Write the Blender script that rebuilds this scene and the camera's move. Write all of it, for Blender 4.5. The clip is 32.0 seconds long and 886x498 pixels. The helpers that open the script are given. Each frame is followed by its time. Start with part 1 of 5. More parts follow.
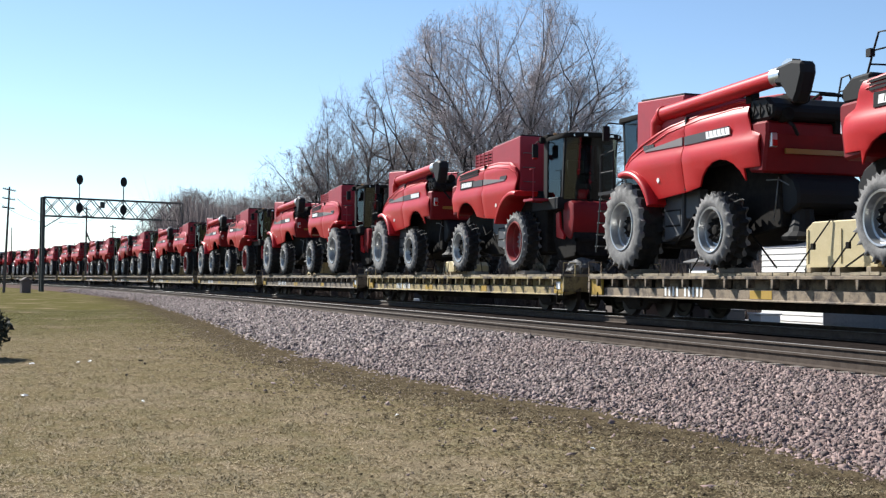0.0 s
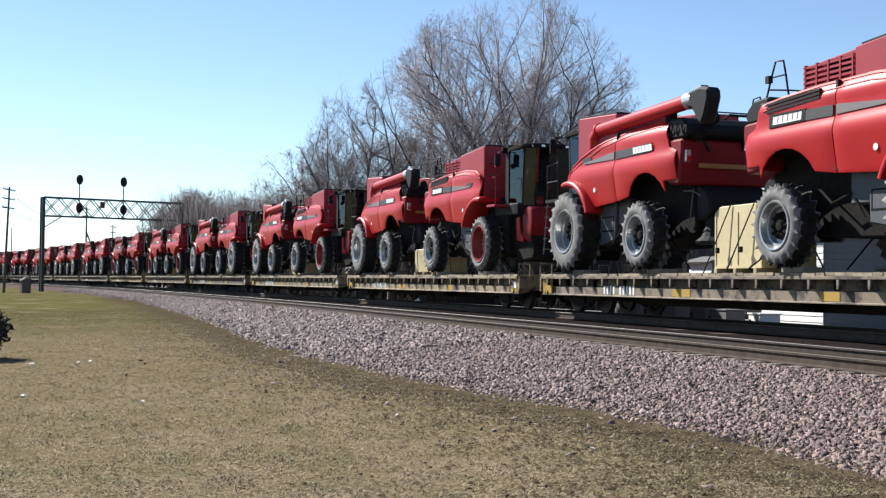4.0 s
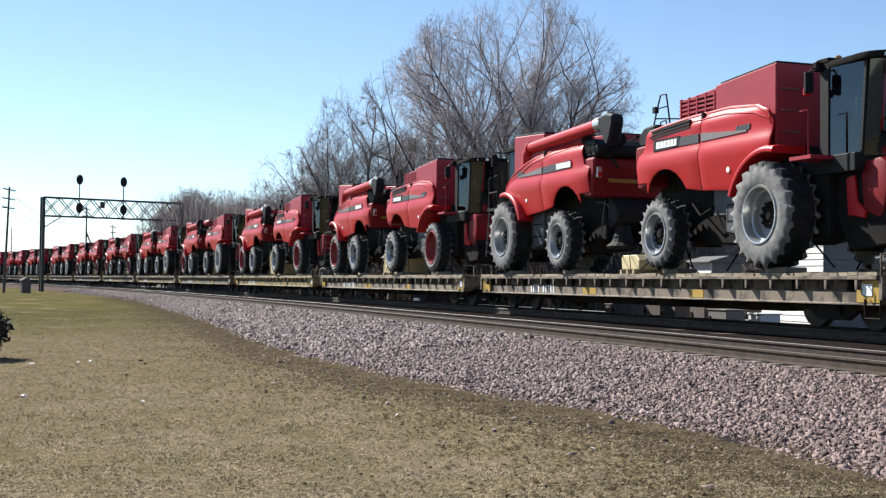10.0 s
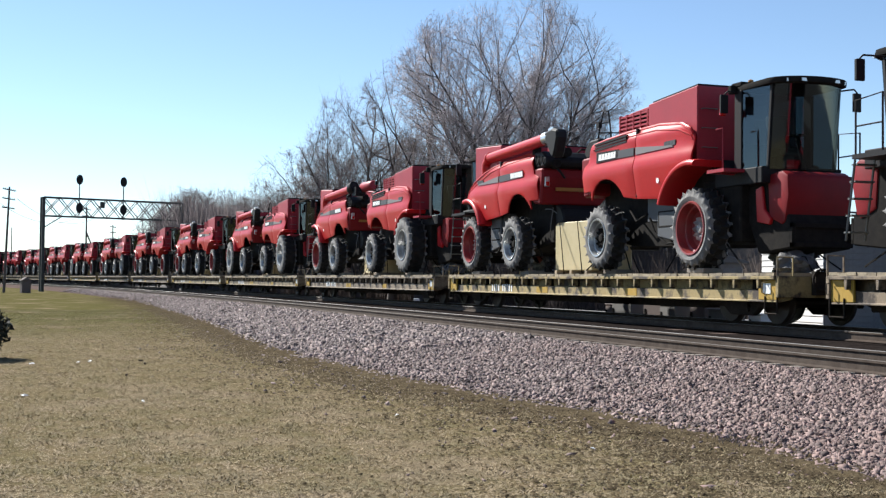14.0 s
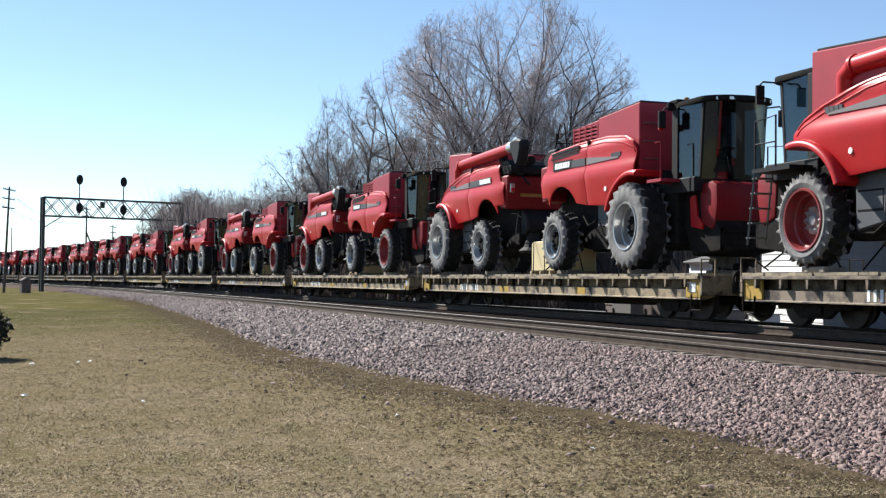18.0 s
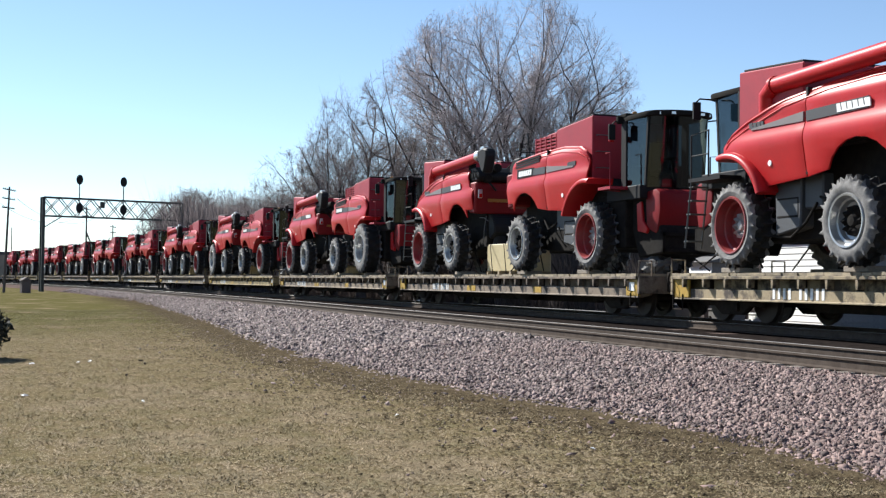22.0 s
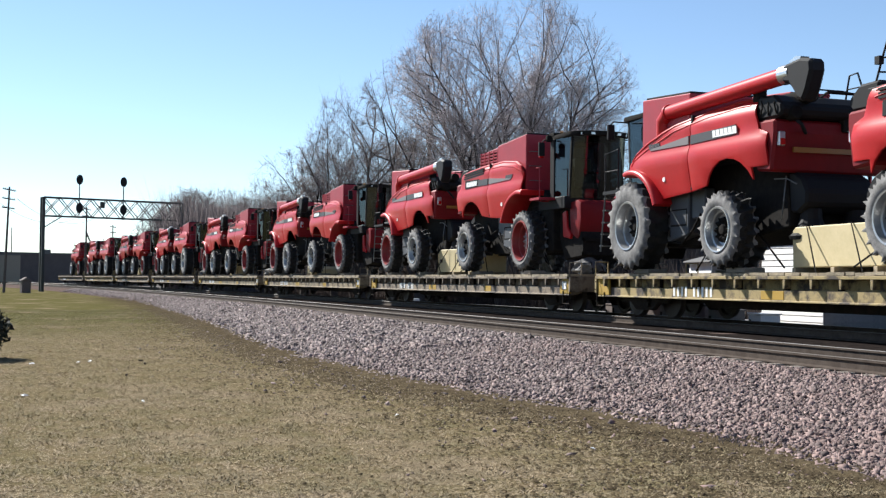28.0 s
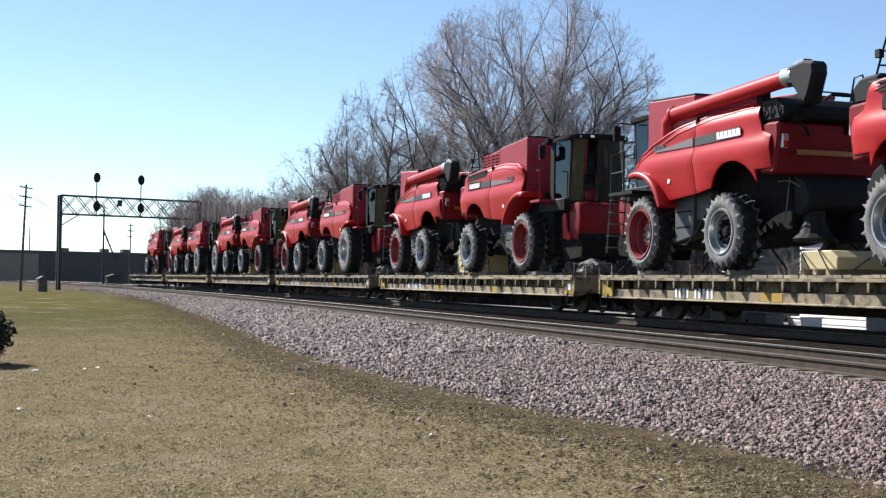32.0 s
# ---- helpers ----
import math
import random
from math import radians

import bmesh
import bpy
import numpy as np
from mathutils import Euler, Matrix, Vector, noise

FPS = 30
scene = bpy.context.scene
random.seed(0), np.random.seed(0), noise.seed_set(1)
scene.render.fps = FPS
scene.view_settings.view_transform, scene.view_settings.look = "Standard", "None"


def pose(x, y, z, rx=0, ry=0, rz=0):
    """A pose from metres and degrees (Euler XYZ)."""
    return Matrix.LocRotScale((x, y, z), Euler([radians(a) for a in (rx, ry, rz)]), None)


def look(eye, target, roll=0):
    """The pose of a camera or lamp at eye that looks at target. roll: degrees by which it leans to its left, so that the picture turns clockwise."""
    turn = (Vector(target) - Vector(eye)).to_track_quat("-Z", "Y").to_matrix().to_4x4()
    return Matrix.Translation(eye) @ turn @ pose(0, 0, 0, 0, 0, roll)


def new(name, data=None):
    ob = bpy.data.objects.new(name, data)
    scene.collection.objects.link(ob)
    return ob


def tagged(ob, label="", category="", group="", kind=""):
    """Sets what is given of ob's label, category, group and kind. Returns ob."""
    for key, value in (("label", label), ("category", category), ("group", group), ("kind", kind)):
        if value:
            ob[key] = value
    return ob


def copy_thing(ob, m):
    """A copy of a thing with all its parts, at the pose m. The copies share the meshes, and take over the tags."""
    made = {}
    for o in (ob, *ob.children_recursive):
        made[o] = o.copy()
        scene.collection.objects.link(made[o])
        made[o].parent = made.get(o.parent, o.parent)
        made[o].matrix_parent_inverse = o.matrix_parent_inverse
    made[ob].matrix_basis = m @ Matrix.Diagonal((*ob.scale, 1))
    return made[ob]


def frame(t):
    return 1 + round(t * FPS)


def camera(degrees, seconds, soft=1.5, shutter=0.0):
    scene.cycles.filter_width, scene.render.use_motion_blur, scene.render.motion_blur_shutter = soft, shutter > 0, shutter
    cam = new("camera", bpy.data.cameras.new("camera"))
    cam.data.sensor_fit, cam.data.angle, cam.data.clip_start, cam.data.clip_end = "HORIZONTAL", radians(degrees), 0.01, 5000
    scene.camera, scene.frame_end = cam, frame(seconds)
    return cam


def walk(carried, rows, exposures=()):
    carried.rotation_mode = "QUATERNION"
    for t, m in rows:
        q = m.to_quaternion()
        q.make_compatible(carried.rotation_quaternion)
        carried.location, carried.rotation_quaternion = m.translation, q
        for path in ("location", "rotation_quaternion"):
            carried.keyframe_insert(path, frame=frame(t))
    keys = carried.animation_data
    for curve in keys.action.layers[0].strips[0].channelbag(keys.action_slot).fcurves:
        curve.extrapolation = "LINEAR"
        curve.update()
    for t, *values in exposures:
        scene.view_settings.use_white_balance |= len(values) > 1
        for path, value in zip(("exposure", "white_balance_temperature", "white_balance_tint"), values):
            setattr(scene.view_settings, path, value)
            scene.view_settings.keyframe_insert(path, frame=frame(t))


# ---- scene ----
# One plan for the whole clip: x along the track (the train runs to +x), y away from the camera, z = 0 on the train's rail heads.
EYE_Z = 0.8175
YAW, TILT, LEAN = 18.42, 1.546, 0.6
CLIP = 32.0


def aim(x, y, z, yaw, tilt, lean):
    a, b = radians(yaw), radians(tilt)
    way = Vector((-math.cos(a) * math.cos(b), math.sin(a) * math.cos(b), math.sin(b)))
    return look((x, y, z), Vector((x, y, z)) + way, lean)


cam = camera(40.24, CLIP, soft=1.3)
STILL = (0.0, 0.0, EYE_Z, YAW, TILT, LEAN)
walk(cam, [(0.0, aim(*STILL)), (29.4, aim(*STILL)), (29.7, aim(*STILL)),
           (30.0, aim(-1.168, 0.246, 0.858, 18.734, 1.489, 0.801)), (30.15, aim(-1.480, 0.308, 0.869, 18.842, 1.435, 0.785)),
           (30.5, aim(-1.492, 0.310, 0.869, 18.842, 1.432, 0.783)), (31.0, aim(-1.474, 0.299, 0.868, 18.687, 1.467, 0.804)),
           (31.5, aim(-1.435, 0.272, 0.867, 18.271, 1.481, 0.792)), (CLIP, aim(-1.353, 0.226, 0.865, 17.591, 1.495, 0.752))],
     exposures=[(0.0, 1.03, 6030, 8.7), (CLIP, 1.03, 6030, 8.7)])

# Daylight: a clear sky and one sun, high on the camera's left behind it.
SUN_FROM = Vector((-0.94, -0.50, 0.84)).normalized()
world = bpy.data.worlds.new("sky")
scene.world = world
world.use_nodes = True
wn = world.node_tree
sky = wn.nodes.new("ShaderNodeTexSky")
sky.sky_type = "NISHITA"
sky.sun_disc = False
sky.sun_elevation = math.asin(SUN_FROM.z)
sky.sun_rotation = math.atan2(SUN_FROM.x, SUN_FROM.y)
sky.air_density, sky.dust_density, sky.ozone_density = 0.80, 0.0, 0.45
wn.links.new(sky.outputs[0], wn.nodes["Background"].inputs[0])
wn.nodes["Background"].inputs[1].default_value = 0.0730
sun = new("sun", bpy.data.lights.new("sun", "SUN"))
sun.data.energy, sun.data.angle, sun.data.color = 5.0, radians(0.55), (1.0, 0.93, 0.82)
sun.matrix_world = look((0, 0, 60), Vector((0, 0, 60)) - SUN_FROM)
# ---- materials ----
def material(name, color, rough=0.7, metal=0.0, grain=0.0, scale=8.0, color2=None, bump=0.0, bump_scale=40.0,
             spots=None, spot_scale=2.0, spot_at=0.6, island=0.0, per_object=0.0, own_color=False, shine=0.5, region=None, harsh=False):
    """Base colour with grain at two scales, stains, relief and variation from piece to piece."""
    m = bpy.data.materials.new(name)
    m.use_nodes = True
    n, l = m.node_tree.nodes, m.node_tree.links
    b = n["Principled BSDF"]
    b.inputs["Roughness"].default_value = rough
    b.inputs["Metallic"].default_value = metal
    b.inputs["Specular IOR Level"].default_value = shine
    co = n.new("ShaderNodeTexCoord").outputs["Object"]

    def mix(a, c, f, mode="MIX"):
        x = n.new("ShaderNodeMix")
        x.data_type, x.blend_type = "RGBA", mode
        for sock, v in ((x.inputs[6], a), (x.inputs[7], c), (x.inputs[0], f)):
            if isinstance(v, (tuple, list)):
                sock.default_value = (*v[:3], 1)
            elif isinstance(v, float):
                sock.default_value = v
            else:
                l.new(v, sock)
        return x.outputs[2]

    def noise_tex(s, detail=4.0, rough_=0.6):
        t = n.new("ShaderNodeTexNoise")
        t.inputs["Scale"].default_value, t.inputs["Detail"].default_value, t.inputs["Roughness"].default_value = s, detail, rough_
        l.new(co, t.inputs["Vector"])
        return t.outputs["Fac"]

    def ramp(v, lo, hi):
        r = n.new("ShaderNodeMapRange")
        r.inputs["From Min"].default_value, r.inputs["From Max"].default_value = lo, hi
        l.new(v, r.inputs["Value"])
        return r.outputs["Result"]

    col = color
    info = n.new("ShaderNodeObjectInfo") if (per_object or own_color) else None
    if own_color:
        col = info.outputs["Color"]
    if color2:
        col = mix(col, color2, ramp(noise_tex(scale), 0.35, 0.65))
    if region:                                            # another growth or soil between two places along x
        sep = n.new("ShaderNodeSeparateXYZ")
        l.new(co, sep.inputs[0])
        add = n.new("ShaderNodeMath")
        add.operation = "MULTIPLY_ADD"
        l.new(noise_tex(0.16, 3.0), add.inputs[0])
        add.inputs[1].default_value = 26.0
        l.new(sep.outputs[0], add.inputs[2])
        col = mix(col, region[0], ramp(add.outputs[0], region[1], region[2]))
    if spots:
        col = mix(col, spots, ramp(noise_tex(spot_scale, 6.0, 0.7), spot_at, spot_at + 0.12))
    if grain:
        g = noise_tex(scale * 7.0, 3.0)
        if harsh:
            g = ramp(g, 0.3, 0.7)
        col = mix(col, mix((1 - grain,) * 3, (1 + grain,) * 3, g), 1.0, "MULTIPLY")
    for amount, source in ((island, None), (per_object, info)):
        if amount:
            v = source.outputs["Random"] if source else n.new("ShaderNodeNewGeometry").outputs["Random Per Island"]
            col = mix(col, mix((1 - amount,) * 3, (1 + amount,) * 3, v), 1.0, "MULTIPLY")
    if isinstance(col, tuple):
        b.inputs["Base Color"].default_value = (*col, 1)
    else:
        l.new(col, b.inputs["Base Color"])
    if bump:
        bp = n.new("ShaderNodeBump")
        bp.inputs["Strength"].default_value, bp.inputs["Distance"].default_value = min(1.0, bump), 0.02
        l.new(noise_tex(bump_scale, 5.0), bp.inputs["Height"])
        l.new(bp.outputs[0], b.inputs["Normal"])
    return m


RED = material("red_paint", (0.43, 0.0115, 0.0135), 0.38, grain=0.08, scale=2.5, color2=(0.385, 0.0115, 0.0135), shine=0.27, bump=0.03, bump_scale=3)
RED_DULL = material("red_tank_paint", (0.315, 0.0205, 0.034), 0.5, grain=0.10, scale=2.0, color2=(0.27, 0.0205, 0.033), shine=0.3)
BLACK = material("black_plastic", (0.014, 0.0135, 0.0145), 0.6, grain=0.3, scale=5, shine=0.16)
DARK = material("dark_machinery", (0.012, 0.011, 0.011), 0.9, grain=0.35, scale=6, color2=(0.020, 0.018, 0.016), spots=(0.036, 0.029, 0.022), spot_scale=5, spot_at=0.64, shine=0.08)
RUBBER = material("black_rubber_tread", (0.011, 0.011, 0.0115), 0.8, grain=0.3, scale=4, color2=(0.024, 0.023, 0.022), bump=0.3, bump_scale=30, shine=0.3)
SIDEWALL = material("dusty_tyre_sidewall", (0.20, 0.192, 0.186), 0.9, grain=0.4, scale=5, color2=(0.10, 0.096, 0.092), bump=0.2)
SILVER = material("silver_wheel_paint", (0.42, 0.42, 0.42), 0.30, metal=0.55, grain=0.12, scale=6, color2=(0.34, 0.34, 0.335))
RED_RIM = material("red_wheel_paint", (0.2439, 0.02372, 0.02372), 0.42, grain=0.15, scale=5, color2=(0.2033, 0.04066, 0.03727))
GREY_STRIPE = material("dark_stripe_decal", (0.04, 0.036, 0.038), 0.5, grain=0.2, scale=5)
WHITE_MARK = material("white_marking", (0.78, 0.78, 0.76), 0.5, grain=0.1, scale=20)
# The body red darkened: shade on covers turned from the sun, as colour.
SHADED_RED = material("shaded_red_cover_paint", (0.19, 0.007, 0.0105), 0.5, grain=0.12, scale=2.0, color2=(0.15, 0.007, 0.010), shine=0.2)
PALE_STRIPE = material("silver_stripe_decal", (0.1762, 0.1491, 0.1423), 0.45, grain=0.15, scale=5)
PIPE = material("grey_pipe", (0.1355, 0.1355, 0.1287), 0.5, grain=0.2, scale=6, metal=0.3)
CHROME = material("bright_steel", (0.6, 0.6, 0.6), 0.3, metal=0.9, grain=0.1)
CREAM = material("cream_painted_steel", (0.515, 0.4269, 0.2439), 0.6, grain=0.1, scale=4, color2=(0.4675, 0.3862, 0.2101), spots=(0.2304, 0.183, 0.1016), spot_scale=3, spot_at=0.68)
SILL = material("faded_car_paint", (0.2439, 0.1952, 0.08809), 0.75, grain=0.25, scale=3, own_color=True, spots=(0.04879, 0.03415, 0.02439), spot_scale=1.6, spot_at=0.475, bump=0.2)
YELLOW = material("fresh_yellow_panel", (0.3659, 0.2243, 0.02439), 0.6, grain=0.12, scale=4, spots=(0.1463, 0.09759, 0.04879), spot_scale=3, spot_at=0.64)
DECKWOOD = material("weathered_deck_wood", (0.3117, 0.2507, 0.1626), 0.85, grain=0.35, scale=5, color2=(0.2033, 0.1661, 0.1152), island=0.3, bump=0.4)
UNDER = material("grimy_underframe", (0.018, 0.015, 0.013), 0.9, grain=0.4, scale=6, color2=(0.032, 0.024, 0.019), bump=0.4, shine=0.12)
WHEELSTEEL = material("worn_wheel_steel", (0.044, 0.03608, 0.0308), 0.6, metal=0.5, grain=0.3, scale=8)
RAILTOP = material("polished_rail_head", (0.2439, 0.2337, 0.2236), 0.5, metal=0.8, grain=0.2)
RAILDULL = material("dull_rail_head", (0.088, 0.0748, 0.06336), 0.7, metal=0.3, grain=0.25)
RAILSIDE = material("rusty_rail_side", (0.06, 0.045, 0.036), 0.85, grain=0.3, scale=6, color2=(0.085, 0.066, 0.054), shine=0.1)
TIE = material("weathered_tie_wood", (0.235, 0.208, 0.178), 0.95, grain=0.4, scale=9, per_object=0.25, bump=0.5, shine=0.1)
BALLAST = material("crushed_stone_bed", (0.078, 0.058, 0.051), 1.0, grain=0.5, scale=7, color2=(0.15, 0.112, 0.098), bump=1.0, bump_scale=18, shine=0.0)
STONE = material("pink_grey_crushed_stone", (0.206, 0.139, 0.124), 0.85, grain=0.3, scale=20, color2=(0.145, 0.104, 0.096), region=((0.185, 0.146, 0.137), 4.0, -12.0), island=0.7)
DARK_BED = material("dark_stone_bed", (0.014, 0.0115, 0.011), 1.0, grain=0.4, scale=7, color2=(0.027, 0.022, 0.020), spots=(0.075, 0.064, 0.06), spot_scale=9, spot_at=0.66, bump=1.0, bump_scale=18, shine=0.0)
BRUSH = material("brown_brush_twigs", (0.04774, 0.03619, 0.03157), 0.95, island=0.4)
DIRT = material("dark_earth", (0.05122, 0.04147, 0.03219), 0.95, grain=0.4, scale=3, color2=(0.07792, 0.06342, 0.04879), bump=0.8)
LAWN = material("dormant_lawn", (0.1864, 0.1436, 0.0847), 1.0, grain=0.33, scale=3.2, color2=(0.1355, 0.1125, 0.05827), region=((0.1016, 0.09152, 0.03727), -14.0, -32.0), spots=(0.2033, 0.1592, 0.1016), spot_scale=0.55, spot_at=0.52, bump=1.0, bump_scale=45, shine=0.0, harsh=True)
GRASS = material("dry_grass_blades", (0.3388, 0.2643, 0.1727), 0.9, grain=0.45, scale=1.6, color2=(0.2304, 0.1931, 0.1084), region=((0.1491, 0.1355, 0.0576), -14.0, -32.0), island=0.28, shine=0.1)
BARK = material("grey_bark", (0.055, 0.046, 0.043), 0.95, grain=0.4, scale=4, color2=(0.085, 0.072, 0.066), bump=0.6)
TWIG = material("bare_twigs", (0.37, 0.32, 0.315), 0.95, island=0.4)
DIM_TWIG = material("dull_grey_twigs", (0.175, 0.148, 0.145), 0.95, island=0.4)
FAR_TWIG = material("distant_grey_twigs", (0.125, 0.108, 0.112), 0.95, island=0.4)
GANTRY = material("dark_painted_steel", (0.0216, 0.0274, 0.0259), 0.6, grain=0.2, scale=2)
POLEWOOD = material("weathered_pole_wood", (0.085, 0.072, 0.064), 0.9, grain=0.3, scale=3)
WALLDARK = material("brown_brick_wall", (0.0847, 0.06776, 0.06505), 0.9, grain=0.25, scale=0.6, color2=(0.1016, 0.08267, 0.07725))
WALLTAN = material("tan_panel_wall", (0.2534, 0.2148, 0.1661), 0.85, grain=0.12, scale=0.5)
ROOFGREY = material("roof_gravel", (0.122, 0.1172, 0.1125), 0.9, grain=0.2)
CABINET = material("faded_grey_steel", (0.13, 0.108, 0.10), 0.85, grain=0.1, scale=3, spots=(0.09, 0.075, 0.066), shine=0.15)
CONCRETE = material("pale_concrete", (0.72, 0.71, 0.68), 0.8, grain=0.12, scale=3)
EVERGREEN = material("dark_evergreen_leaves", (0.0194, 0.02325, 0.01217), 0.8, island=0.5)
PAVING = material("pale_gravel_paving", (0.2439, 0.2337, 0.2236), 0.9, grain=0.35, scale=0.8, color2=(0.1762, 0.1694, 0.1626), bump=0.5)
BACKDROP = material("dark_backdrop", (0.0308, 0.02464, 0.01936), 0.95, grain=0.5, scale=2, color2=(0.0528, 0.04048, 0.02992), bump=1.0)
SOIL = material("bare_soil", (0.062, 0.048, 0.031), 1.0, grain=0.7, scale=3.5, color2=(0.11, 0.086, 0.053), bump=1.0, bump_scale=30, shine=0.0)
GREYBOX = material("grey_plastic_box", (0.052, 0.055, 0.062), 0.6, grain=0.2, scale=4)
TARP = material("grey_folded_tarpaulin", (0.07, 0.068, 0.068), 0.7, grain=0.35, scale=5, color2=(0.06098, 0.05963, 0.05963), bump=0.8, bump_scale=9)
AMBER = material("amber_reflective_strip", (0.2846, 0.1287, 0.02033), 0.4, grain=0.1)
LAMP_RED = material("red_lamp_lens", (0.44, 0.0088, 0.00704), 0.25)
WHITEWASH = material("white_painted_boards", (0.80, 0.80, 0.78), 0.7, grain=0.08, scale=1.5, color2=(0.72, 0.72, 0.70))
# The hut's white boards greyed: shade of the end walls as colour.
SHADED_BOARD = material("shaded_white_boards", (0.1762, 0.1727, 0.1694), 0.85, grain=0.2, scale=2, color2=(0.1355, 0.1322, 0.1287))
HUBSTEEL = material("bare_cast_hub", (0.2992, 0.286, 0.2728), 0.5, metal=0.3, grain=0.3, scale=8)
CLOTH = material("seat_fabric", (0.1463, 0.1315, 0.1125), 0.9, grain=0.2)

GLASS = bpy.data.materials.new("tinted_cab_glass")
GLASS.use_nodes = True
_n, _l = GLASS.node_tree.nodes, GLASS.node_tree.links
_n.remove(_n["Principled BSDF"])
_t, _g, _m = _n.new("ShaderNodeBsdfTransparent"), _n.new("ShaderNodeBsdfGlossy"), _n.new("ShaderNodeMixShader")
_t.inputs["Color"].default_value = (0.13, 0.16, 0.17, 1)
_g.inputs["Color"].default_value = (0.8, 0.93, 1.0, 1)
_g.inputs["Roughness"].default_value = 0.04
_m.inputs[0].default_value = 0.075
_l.new(_t.outputs[0], _m.inputs[1])
_l.new(_g.outputs[0], _m.inputs[2])
_l.new(_m.outputs[0], _n["Material Output"].inputs["Surface"])


# ---- building blocks ----
class Build:
    """Collects the faces of one mesh."""

    def __init__(self):
        self.v, self.f, self.mi, self.slot = [], [], [], 0

    def add(self, verts, faces):
        k = len(self.v)
        self.v += [tuple(p) for p in verts]
        self.f += [tuple(k + i for i in q) for q in faces]
        self.mi += [self.slot] * len(faces)
        return self

    def box(self, x0, x1, y0, y1, z0, z1, m=None):
        p = [Vector((x, y, z)) for z in (z0, z1) for y in (y0, y1) for x in (x0, x1)]
        if m is not None:
            p = [m @ q for q in p]
        return self.add(p, [(0, 2, 3, 1), (4, 5, 7, 6), (0, 1, 5, 4), (2, 6, 7, 3), (0, 4, 6, 2), (1, 3, 7, 5)])

    def prism(self, outline, y0, y1, axis="y"):
        """An outline in the xz plane (or yz, xy) drawn out along the axis."""
        n = len(outline)
        put = {"y": lambda a, b, c: (a, c, b), "x": lambda a, b, c: (c, a, b), "z": lambda a, b, c: (a, b, c)}[axis]
        v = [put(a, b, y0) for a, b in outline] + [put(a, b, y1) for a, b in outline]
        return self.add(v, [tuple(range(n)), tuple(range(2 * n - 1, n - 1, -1))] + [(i, n + i, n + (i + 1) % n, (i + 1) % n) for i in range(n)])

    def lathe(self, profile, n=24, axis="y", centre=(0, 0, 0), closed=False):
        """A profile of (along the axis, radius) turned round the axis."""
        put = {"y": lambda t, r, a: (r * math.cos(a), t, r * math.sin(a)), "x": lambda t, r, a: (t, r * math.cos(a), r * math.sin(a)),
               "z": lambda t, r, a: (r * math.cos(a), r * math.sin(a), t)}[axis]
        c, k = Vector(centre), len(profile)
        v = [c + Vector(put(t, r, 2 * math.pi * i / n)) for i in range(n) for t, r in profile]
        f = [(i * k + j, i * k + j + 1, ((i + 1) % n) * k + j + 1, ((i + 1) % n) * k + j) for i in range(n) for j in range(k - 1)]
        if closed:
            f += [(i * k + k - 1, i * k, ((i + 1) % n) * k, ((i + 1) % n) * k + k - 1) for i in range(n)]
        else:
            f += [tuple(i * k for i in range(n)), tuple(i * k + k - 1 for i in reversed(range(n)))]
        return self.add(v, f)

    def tube(self, points, r, n=6):
        pts = [Vector(p) for p in points]
        rs = r if isinstance(r, (list, tuple)) else [r] * len(pts)
        v = []
        for i, p in enumerate(pts):
            d = (pts[min(i + 1, len(pts) - 1)] - pts[max(i - 1, 0)]).normalized()
            a = d.orthogonal().normalized() if i == 0 else (a - d * a.dot(d)).normalized()
            b = d.cross(a)
            v += [p + rs[i] * (a * math.cos(2 * math.pi * j / n) + b * math.sin(2 * math.pi * j / n)) for j in range(n)]
        k = len(pts)
        f = [(i * n + j, i * n + (j + 1) % n, (i + 1) * n + (j + 1) % n, (i + 1) * n + j) for i in range(k - 1) for j in range(n)]
        return self.add(v, f + [tuple(reversed(range(n))), tuple(range((k - 1) * n, k * n))])

    def mesh(self, name, mats, bevel=0.0, smooth=False, seg=1):
        me = bpy.data.meshes.new(name)
        me.from_pydata(self.v, [], self.f)
        for m in mats if isinstance(mats, (list, tuple)) else [mats]:
            me.materials.append(m)
        me.polygons.foreach_set("material_index", self.mi)
        bm = bmesh.new()
        bm.from_mesh(me)
        bmesh.ops.recalc_face_normals(bm, faces=bm.faces)
        if bevel:
            sharp = [e for e in bm.edges if len(e.link_faces) == 2 and e.calc_face_angle(0) > 0.5]
            bmesh.ops.bevel(bm, geom=sharp, offset=bevel, segments=seg, affect="EDGES", profile=0.6, clamp_overlap=True)
        if smooth:
            for f in bm.faces:
                f.smooth = True
            for e in bm.edges:
                e.smooth = len(e.link_faces) == 2 and e.calc_face_angle(0) < 0.7
        bm.to_mesh(me)
        bm.free()
        return me


def part(name, build, mats, parent, label="", bevel=0.0, smooth=False, at=None, seg=1):
    me = build if isinstance(build, bpy.types.Mesh) else build.mesh(name, mats, bevel, smooth, seg)
    ob = new(name, me)
    ob.parent = parent
    if at is not None:
        ob.matrix_basis = at
    return tagged(ob, label)


def thing(name, label, category, group="", kind="", at=None):
    ob = new(name)
    ob.empty_display_size = 0.2
    if at is not None:
        ob.matrix_basis = at
    return tagged(ob, label, category, group, kind)


